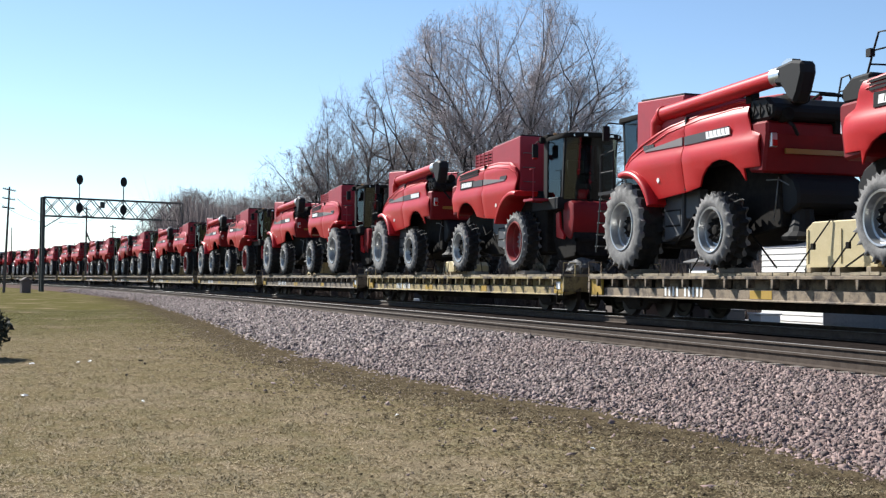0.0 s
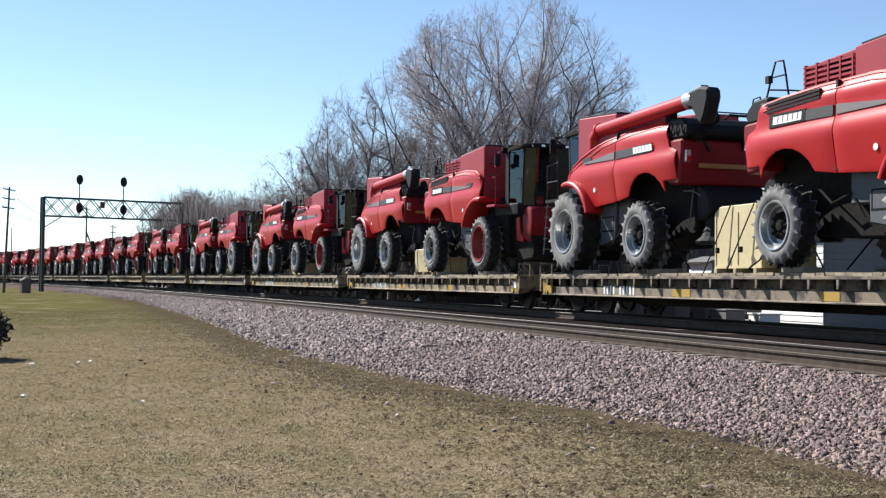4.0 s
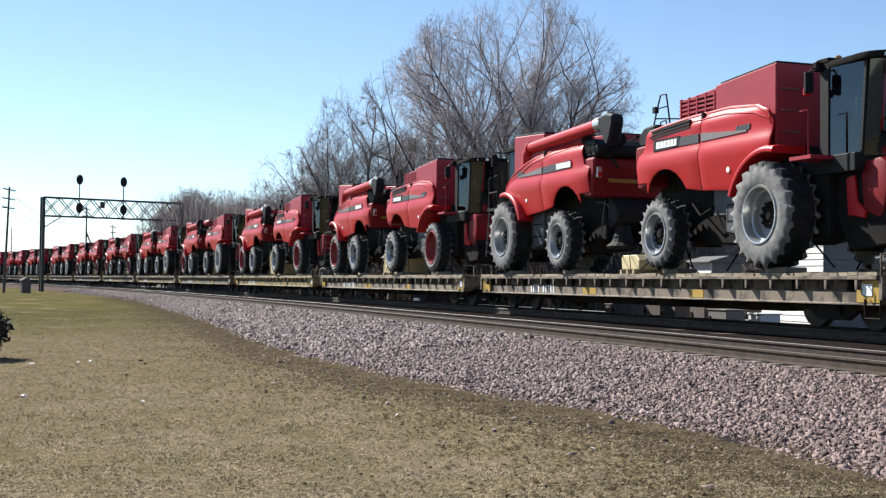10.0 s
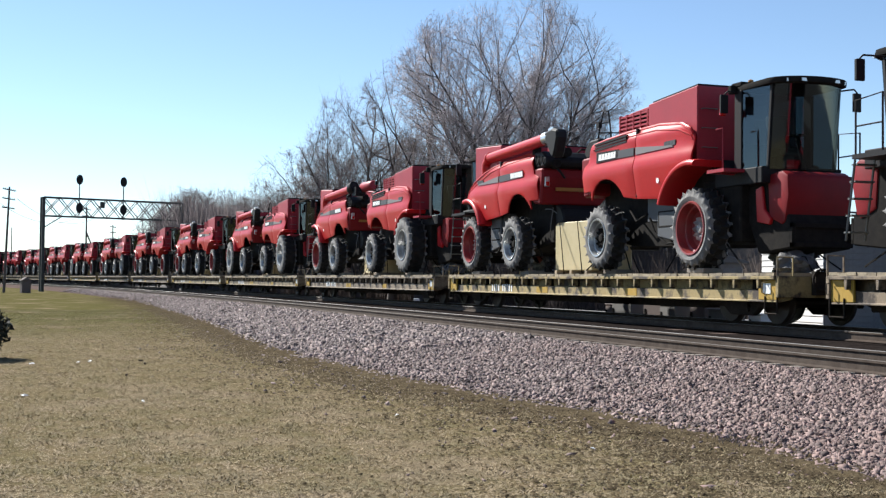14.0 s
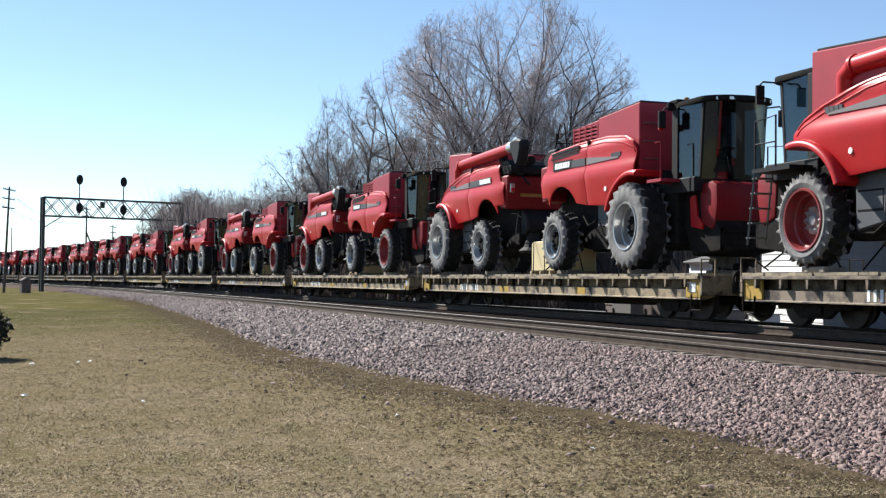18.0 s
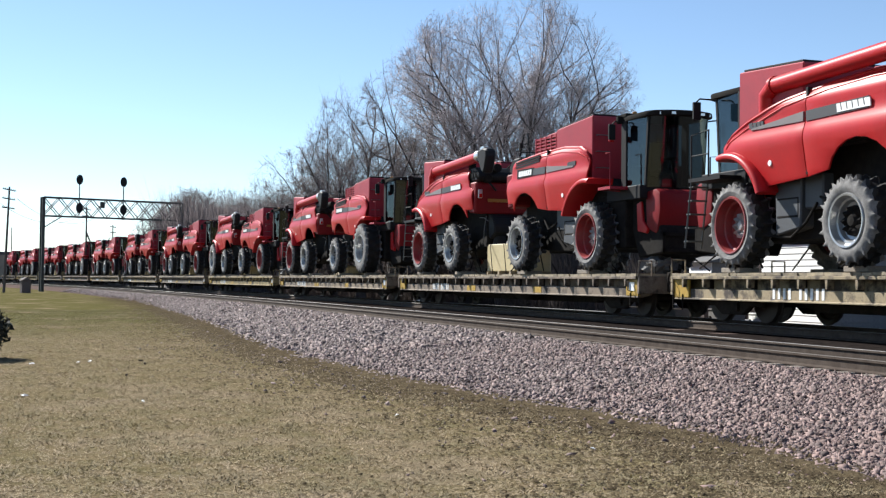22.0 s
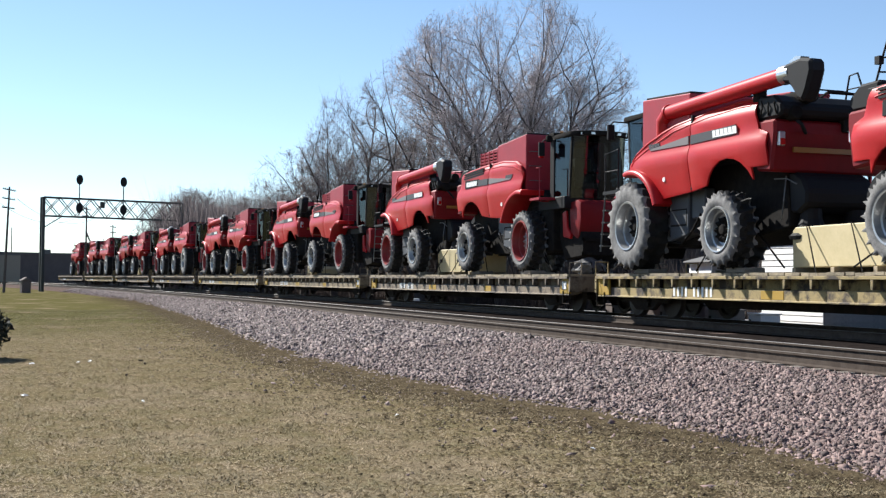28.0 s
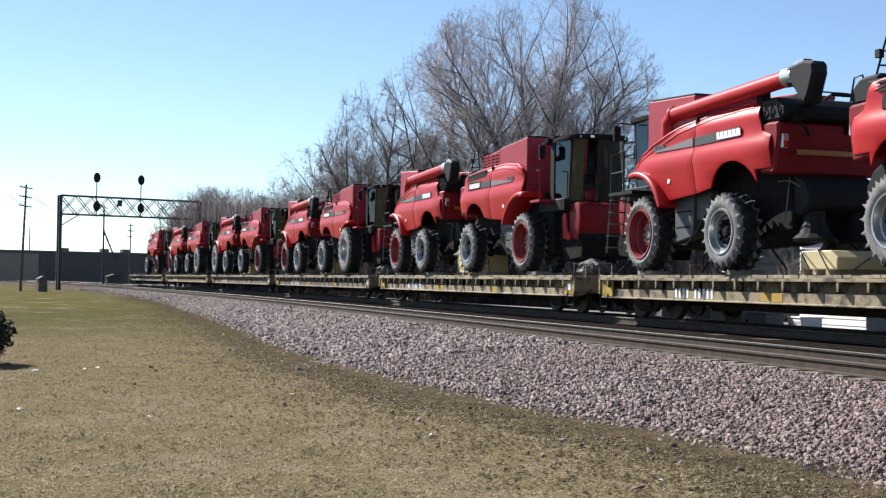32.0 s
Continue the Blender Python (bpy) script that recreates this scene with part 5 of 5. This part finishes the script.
# ---- far poles, buildings, cabinets ----
def pole(px, depth, h, arms, tilt=0.0):
    x, y = from_view(px, depth)
    p = thing("utility_pole", "weathered wooden utility pole with crossarms" if arms else "weathered wooden utility pole", "utility pole", "utility poles", at=pose(x, y, FAR_Z, 0, tilt, 70))
    b = Build()
    b.tube([(0, 0, 0), (0, 0, h)], [0.14, 0.085], 8)
    part("shaft", b, POLEWOOD, p)
    for j in range(arms):
        b = Build()
        z = h - 0.3 - 0.85 * j
        b.box(-0.045, 0.045, -1.5, 1.5, z - 0.045, z + 0.045)
        for y in (-1.35, -0.9, -0.45, 0.45, 0.9, 1.35):
            b.lathe([(z + 0.045, 0.025), (z + 0.14, 0.03), (z + 0.16, 0.0)], 6, "z", (0, y, 0))
        part("crossarm", b, POLEWOOD, p)
    return p


def wire(a, b, sag):
    pts = [Vector(a).lerp(Vector(b), i / 16) - Vector((0, 0, sag * 4 * (i / 16) * (1 - i / 16))) for i in range(17)]
    w = Build()
    w.tube(pts, 0.02, 4)
    ob = tagged(new("power_line", w.mesh("power_line", POLEWOOD)), "thin sagging overhead wire between the poles", "wire", "overhead wires")
    return ob


p0, p1 = Vector((*from_view(10, 120), FAR_Z + 8.9)), Vector((*from_view(152, 150), FAR_Z + 8.6))
for o in (-1.2, 0.9):
    wire(p0 + Vector((0, o, 0)), p1 + Vector((0, o, 0)), 1.3)
pole(8, 120, 10.0, 3, 2.0)
pole(20, 230, 10.5, 0)
pole(152, 150, 10.0, 2)
pole(199, 190, 9.6, 3)
x, y = from_view(166, 149)
brace = thing("pole_brace", "leaning wooden brace pole beside a utility pole", "pole", at=pose(x, y, FAR_Z))
b = Build()
b.tube([(0.6, 1.9, 0.0), (-0.2, -0.9, 7.0)], 0.1, 6)
part("shaft", b, POLEWOOD, brace)

x, y = from_view(150, 262)
hall = thing("warehouse", "long low dark brown warehouse with a flat roof", "building", at=pose(x, y, FAR_Z, 0, 0, 108))
b = Build()
b.box(-34, 16, 0, 30, 0, 6.3)
part("wall", b, WALLDARK, hall, "", 0.05)
b = Build()
b.box(-34.2, 16.2, -0.2, 30.2, 6.3, 6.6)
part("roof", b, ROOFGREY, hall)
for q in (-8, 0.5, 5, 11):
    b = Build()
    b.box(q, q + 1.6, 2, 3.5, 6.6, 7.3)
    part("roof_vent", b, ROOFGREY, hall)
x, y = from_view(10, 225)
shed = thing("tan_building", "pale tan flat-roofed building beside the warehouse", "building", at=pose(x, y, FAR_Z, 0, 0, 108))
b = Build()
b.box(-14, 2.6, 0, 12, 0, 5.4)
part("wall", b, WALLTAN, shed, "", 0.05)
b = Build()
b.box(-14.1, 2.7, -0.1, 12.1, 5.4, 5.6)
part("roof", b, ROOFGREY, shed)


def cabinet(px, depth, w, h, off):
    x, y = from_view(px, depth)
    c = thing("relay_cabinet", "pale grey trackside relay cabinet", "cabinet", "trackside cabinets", at=pose(x, y, LAWN_Z - 0.05, 0, 0, 15))
    b = Build()
    b.box(-0.4, 0.4, -w / 2, w / 2, 0, h)
    body = part("body", b, CABINET, c, "", 0.03)
    b = Build()
    b.box(0.4, 0.44, -w / 2 + 0.08, w / 2 - 0.08, 0.15, h - 0.15)
    part("door", b, CABINET, c, "", 0.01)
    b = Build()
    b.prism([(-w / 2 - 0.1, h), (w / 2 + 0.1, h), (0, h + 0.3)], -0.5, 0.5, "x")
    part("roof", b, CABINET, c)


cabinet(46, 118, 0.8, 1.2, 0)
cabinet(170, 150, 1.6, 1.5, 0)

# ---- behind the train ----
def block(name, label, cat, px, depth, w, d, h, mat, z=-0.45):
    x, y = from_view(px, depth)
    o = thing(name, label, cat, at=pose(x, y, z, 0, 0, 72))
    b = Build()
    b.box(-d / 2, d / 2, -w / 2, w / 2, 0, h)
    part("body", b, mat, o, "", 0.03)
    return o


block("concrete_block", "white concrete block behind the far rail", "block", 1352, 34.5, 0.34, 0.5, 0.42, CONCRETE, -0.57)
block("concrete_block", "small white concrete marker behind the far rail", "block", 738, 62, 0.34, 0.3, 0.45, CONCRETE, -0.5)

def hut(x, y, w, d, h, gable):
    """A small white boarded hut that stands square to the tracks; x, y is its near corner on the train's side."""
    house = thing("trackside_hut", "small white painted boarded hut behind the tracks", "hut", "huts behind the tracks", at=pose(x - w / 2, y + d / 2, -0.55))
    for wx, wy, yaw, long in ((0, -d / 2, 0, w), (w / 2, 0, 90, d), (0, d / 2, 180, w), (-w / 2, 0, 270, d)):
        side = Build()
        side.box(-long / 2 + 0.03, long / 2 - 0.03, 0.0, 0.10, 0.12, h)
        # End walls take the greyed boards, their shade painted in.
        paint = WHITEWASH if long == w else SHADED_BOARD
        wall = part("wall", side, paint, house, at=pose(wx, wy, 0, 0, 0, yaw))
        board = Build()
        board.prism([(-0.012, 0.0), (0.0, 0.0), (0.0, 0.17), (-0.02, 0.0)], -long / 2 + 0.02, long / 2 - 0.02, "x")
        board = board.mesh("board", paint)
        for j in range(int((h - 0.15) / 0.18)):
            part("board", board, None, wall, at=pose(0, 0, 0.14 + 0.18 * j))
    b = Build()
    b.box(-w / 2 - 0.05, w / 2 + 0.05, -d / 2 - 0.05, d / 2 + 0.05, -0.1, 0.12)
    part("plinth", b, CONCRETE, house, "concrete plinth", 0.02)
    b = Build()
    b.prism([(-d / 2 - 0.18, h), (d / 2 + 0.18, h), (d / 2 + 0.18, h + 0.06), (0, h + gable), (-d / 2 - 0.18, h + 0.06)], -w / 2 - 0.15, w / 2 + 0.15, "x")
    part("roof", b, ROOFGREY, house, "low grey roof", 0.02)


hut(-29.0, 21.0, 3.1, 2.6, 2.75, 0.4)
hut(-36.0, 21.6, 1.5, 1.2, 2.1, 0.25)

# ---- evergreen shrub at the lawn's edge ----
rnd = random.Random(9)
x, y = from_view(-58, 23)
shrub2 = thing("evergreen_shrub", "dark clipped evergreen shrub on the lawn", "shrub", at=pose(x, y, LAWN_Z))
v, f = [], []
for i in range(5000):
    u = Vector((rnd.gauss(0, 1), rnd.gauss(0, 1), rnd.gauss(0, 1))).normalized() * rnd.uniform(0.55, 1.0)
    p = Vector((u.x * 0.75, u.y * 0.75, 0.50 + u.z * 0.5)) * (1 + 0.15 * noise.noise(u * 3))
    a, c = Vector((rnd.gauss(0, 1), rnd.gauss(0, 1), rnd.gauss(0, 1))) * 0.035, Vector((rnd.gauss(0, 1), rnd.gauss(0, 1), rnd.gauss(0, 1))) * 0.035
    k = len(v)
    v += [p - a, p + a, p + c]
    f.append((k, k + 1, k + 2))
part("foliage", quick_mesh("foliage", v, f, EVERGREEN), None, shrub2)
b = Build()
b.tube([(0, 0, 0), (0, 0, 0.7)], 0.05, 6)
part("stem", b, BARK, shrub2)

# ---- pale scraps lying on the lawn ----
for i, (px, depth, long) in enumerate(((142, 21.5, 0.055), (163, 21.8, 0.04), (60, 21.3, 0.05), (48, 15.6, 0.05), (258, 14.6, 0.035), (1052, 10.6, 0.03), (925, 19.2, 0.03), (706, 13.0, 0.03))):
    x, y = from_view(px, depth)
    scrap = Build()
    scrap.add([(-long, -long * 0.5, 0.0), (long, -long * 0.7, 0.004), (long * 0.8, long * 0.5, 0.018), (-long * 0.7, long * 0.6, 0.012), (0, 0, 0.024)], [(0, 1, 4), (1, 2, 4), (2, 3, 4), (3, 0, 4)])
    ob = tagged(new("litter_scrap", scrap.mesh("litter_scrap", WHITEWASH)), "small crumpled white scrap lying on the lawn", "litter", "scraps on the lawn")
    ob.matrix_world = pose(x, y, LAWN_Z + 0.006, 0, 0, 47 * i)

# ---- pale boxes and blocks beside the far edge of the track ----
for x, long, high, y, mat_ in ((-37.6, 0.9, 0.42, 18.9, CABINET), (-36.2, 1.3, 0.55, 18.6, ROOFGREY), (-34.4, 1.1, 0.60, 18.8, CABINET), (-32.9, 1.0, 0.50, 18.5, ROOFGREY),
                               (-31.5, 0.8, 0.55, 18.7, CABINET), (-30.2, 1.0, 0.42, 18.6, ROOFGREY), (-28.6, 0.7, 0.35, 18.8, CONCRETE)):
    box = thing("trackside_box", "weathered pale grey equipment box standing beyond the tracks", "equipment box", "boxes beyond the tracks", at=pose(x, y, -0.34, 0, 0, rnd.uniform(-8, 8)))
    b = Build()
    b.box(-long / 2, long / 2, -0.3, 0.3, 0.0, high)
    part("housing", b, mat_, box, "", 0.02)
    b = Build()
    b.box(-long / 2 - 0.03, long / 2 + 0.03, -0.33, 0.33, high, high + 0.04)
    part("lid", b, mat_, box, "", 0.01)
    b = Build()
    b.box(-long / 2 + 0.08, -long / 2 + 0.16, -0.33, -0.3, high * 0.3, high * 0.6)
    part("latch", b, DARK, box)
# ---- ties of the near track ----
tie = Build()
tie.box(-0.115, 0.115, -1.3, 0.93, -0.18, 0.0)
tie = tie.mesh("tie", TIE, 0.012)
ties = tagged(new("tie_row", None), "weathered timber ties under the near rails", "ties", kind="structure")
for i in range(130):
    p, a = on_track(2.0 - 0.52 * i, NEAR_Y - TRAIN_Y, NEAR_Z - 0.172)
    part("tie", tie, None, ties, at=pose(p.x, p.y + random.uniform(-0.04, 0.04), p.z, 0, 0, a + random.uniform(-0.8, 0.8)))

# ---- crushed stone ----
rs = np.random.RandomState(3)
gem = np.array([(1, 0, 0), (-1, 0, 0), (0, 1, 0), (0, -1, 0), (0, 0, 1), (0, 0, -1)], float)
tris = np.array([(0, 2, 4), (2, 1, 4), (1, 3, 4), (3, 0, 4), (2, 0, 5), (1, 2, 5), (3, 1, 5), (0, 3, 5)])


def scatter_stones(count, s0, s1, far_off, size, power=1.0, stray=False):
    """Angular stones on the bed's face; stray ones thin out over the soil and the lawn."""
    ss_ = s0 + (s1 - s0) * rs.rand(count) ** power
    edge = np.array([toe(q) for q in ss_])
    if stray:
        off = edge + 0.75 - rs.exponential(0.62, count)
    else:
        off = edge + 0.05 + (far_off - edge - 0.05) * rs.rand(count)
        ok = rs.rand(count) < np.clip((off - edge) / 0.9, 0.12, 1.0)
        ss_, edge, off = ss_[ok], edge[ok], off[ok]
    at_ = np.array([on_track(q, o, max(bed_height(o, e_), LAWN_Z if o < e_ else -9))[0] for q, o, e_ in zip(ss_, off, edge)])
    n_ = len(at_)
    r = size * rs.uniform(0.5, 1.5, (n_, 1)) ** 1.3 * np.stack([rs.uniform(0.7, 1.5, n_), rs.uniform(0.6, 1.2, n_), rs.uniform(0.45, 0.9, n_)], 1)
    shape = (gem[None] + rs.uniform(-0.38, 0.38, (n_, 6, 3))) * r[:, None]
    q = rs.normal(size=(n_, 4))
    q /= np.linalg.norm(q, axis=1)[:, None]
    w, x, y, z = q.T
    turn = np.stack([1 - 2 * (y * y + z * z), 2 * (x * y - z * w), 2 * (x * z + y * w), 2 * (x * y + z * w), 1 - 2 * (x * x + z * z), 2 * (y * z - x * w),
                     2 * (x * z - y * w), 2 * (y * z + x * w), 1 - 2 * (x * x + y * y)], 1).reshape(-1, 3, 3)
    v_ = np.einsum("nij,nkj->nki", turn, shape) + at_[:, None] + (0, 0, size * 0.2)
    return v_.reshape(-1, 3), (tris[None] + 6 * np.arange(n_)[:, None, None]).reshape(-1, 3)


v, f = scatter_stones(140000, -7.0, -66.0, -5.1, 0.0265, 2.0)
for pick in ((24000, -22.0, -130.0, -5.1, 0.046, 1.5, False), (14000, -5.5, -60.0, -5.1, 0.014, 1.5, True), (420, -5.5, -34.0, -5.1, 0.03, 1.3, True)):
    v2, f2 = scatter_stones(*pick)
    v, f = np.concatenate([v, v2]), np.concatenate([f, f2 + len(v)])
tagged(new("ballast_stones", quick_mesh("ballast_stones", v, f, STONE)), "loose pinkish grey crushed stones along the near track", "ballast", kind="stuff")

# A clump of dead weeds among the stones.
x, y = from_view(1299, 11.3)
weeds = Build()
for i in range(50):
    a, r, tall = rs.uniform(0, 6.28), rs.uniform(0.0, 0.26), rs.uniform(0.05, 0.13)
    px_, py_ = 1.6 * r * math.cos(a), 0.7 * r * math.sin(a)
    weeds.tube([(px_, py_, 0.0), (px_ + rs.normal(0, 0.03), py_ + rs.normal(0, 0.03), tall)], [0.003, 0.001], 3)
ob = tagged(new("dead_weeds", weeds.mesh("dead_weeds", DIM_TWIG)), "clump of dry dead weeds among the stones", "weeds")
ob.matrix_world = pose(x, y, LAWN_Z + 0.02)

# Clods of dark soil that thin out over the lawn.
n = 52000
ss_ = -6.5 - 85.0 * rs.rand(n) ** 1.8
spread = np.array([0.8 + 0.5 * noise.noise(Vector((q * 0.6, 5.0, 3.0))) for q in ss_])
off = np.array([toe(q) for q in ss_]) + 0.5 - rs.exponential(1.0, n) * spread
base = np.array([on_track(q, o, max(bed_height(o, toe(q)) + 0.01, LAWN_Z + 0.012))[0] for q, o in zip(ss_, off)])
size = rs.uniform(0.008, 0.034, n)[:, None, None]
clod = np.array([(1, 0, 0), (-0.5, 0.87, 0), (-0.5, -0.87, 0), (0, 0, 0.45)])[None] * size + rs.uniform(-0.4, 0.4, (n, 4, 3)) * size * (1, 1, 0.3)
v = (clod + base[:, None]).reshape(-1, 3)
f = (np.array([(0, 1, 3), (1, 2, 3), (2, 0, 3)])[None] + 4 * np.arange(n)[:, None, None]).reshape(-1, 3)
tagged(new("soil_clods", quick_mesh("soil_clods", v, f, SOIL)), "crumbled dark soil between stones and lawn", "soil", kind="stuff")

# ---- grass ----
n = 620000
gx_ = -7.0 - 50.0 * rs.rand(n) ** 1.9
gy_ = rs.uniform(-2.6, 6.2, n)
tuft = np.sin(gx_ * 19 + 3 * np.sin(gy_ * 7)) * np.sin(gy_ * 23 + 3 * np.sin(gx_ * 9)) + 0.6 * np.sin(gx_ * 4.3 + 2 * np.sin(gy_ * 3.1)) * np.sin(gy_ * 5.7 + gx_)
drop = np.maximum(0, -gx_ - BEND) ** 2 / 2 / RADIUS
edges = np.interp(gx_, np.linspace(-60, 0, 600), [TRAIN_Y + toe(q) for q in np.linspace(-60, 0, 600)]) - drop
keep = (gy_ < edges + 0.15 - rs.exponential(0.9, n)) & (rs.rand(n) < 0.55 + 0.35 * tuft)
gx_, gy_, tuft, near_toe = gx_[keep], gy_[keep], tuft[keep], (edges - gy_)[keep]
n = len(gx_)
h = rs.uniform(0.002, 0.014, n) * (1 + 0.5 * tuft)
w = rs.uniform(0.003, 0.0065, n)
lean = rs.normal(0, 0.03, (n, 2))
z = np.where(near_toe < 1.2, LAWN_Z + 0.012, LAWN_Z + 0.002) + rs.uniform(0, 0.004, n)
base = np.stack([gx_, gy_, z], 1)
flat = np.hypot(lean[:, 0], lean[:, 1])
side = np.stack([-lean[:, 1] / flat * w, lean[:, 0] / flat * w, 0 * w], 1)
top = base + np.concatenate([lean, (h + 0.002)[:, None]], 1)
v = np.stack([base - side, base + side, top], 1).reshape(-1, 3)
tagged(new("grass", quick_mesh("grass", v, np.arange(3 * n).reshape(-1, 3), GRASS)), "short dry straw coloured grass blades", "grass", kind="stuff")


# ---- the train moves ----
def motions():
    times = [0.8 * i for i in range(41)]
    for ob, k, x, y, z, turn in MOVING:
        rows = []
        for t in times:
            s = CAR0_AT_13 - PITCH * k + run(t)
            centre, _ = on_track(s)
            ahead, behind = on_track(s + 7.4)[0], on_track(s - 7.4)[0]
            d = ahead - behind
            a = math.degrees(math.atan2(d.y, d.x))
            m = Matrix.Translation((ahead + behind) / 2) @ pose(0, 0, 0, 0, 0, a)
            rows.append((t, m @ pose(x, y, z, 0, 0, turn)))
        walk(ob, rows)
    # the wheelsets roll; the four axles of every car turn alike
    turns = {}
    for ob, k, x, y, z, turn in MOVING:
        for wheelset in [o for o in ob.children_recursive if o.name.split(".")[0] == "wheelset"]:
            at = round(wheelset.location.x, 2)
            if at in turns:
                wheelset.rotation_mode = "QUATERNION"
                keys = wheelset.animation_data_create()
                keys.action = turns[at].animation_data.action
                keys.action_slot = turns[at].animation_data.action_slot
            else:
                walk(wheelset, [(i / 15, pose(at, 0, 0.4775) @ Matrix.Rotation(run(i / 15) / 0.4775, 4, "Y")) for i in range(481)])
                turns[at] = wheelset


motions()
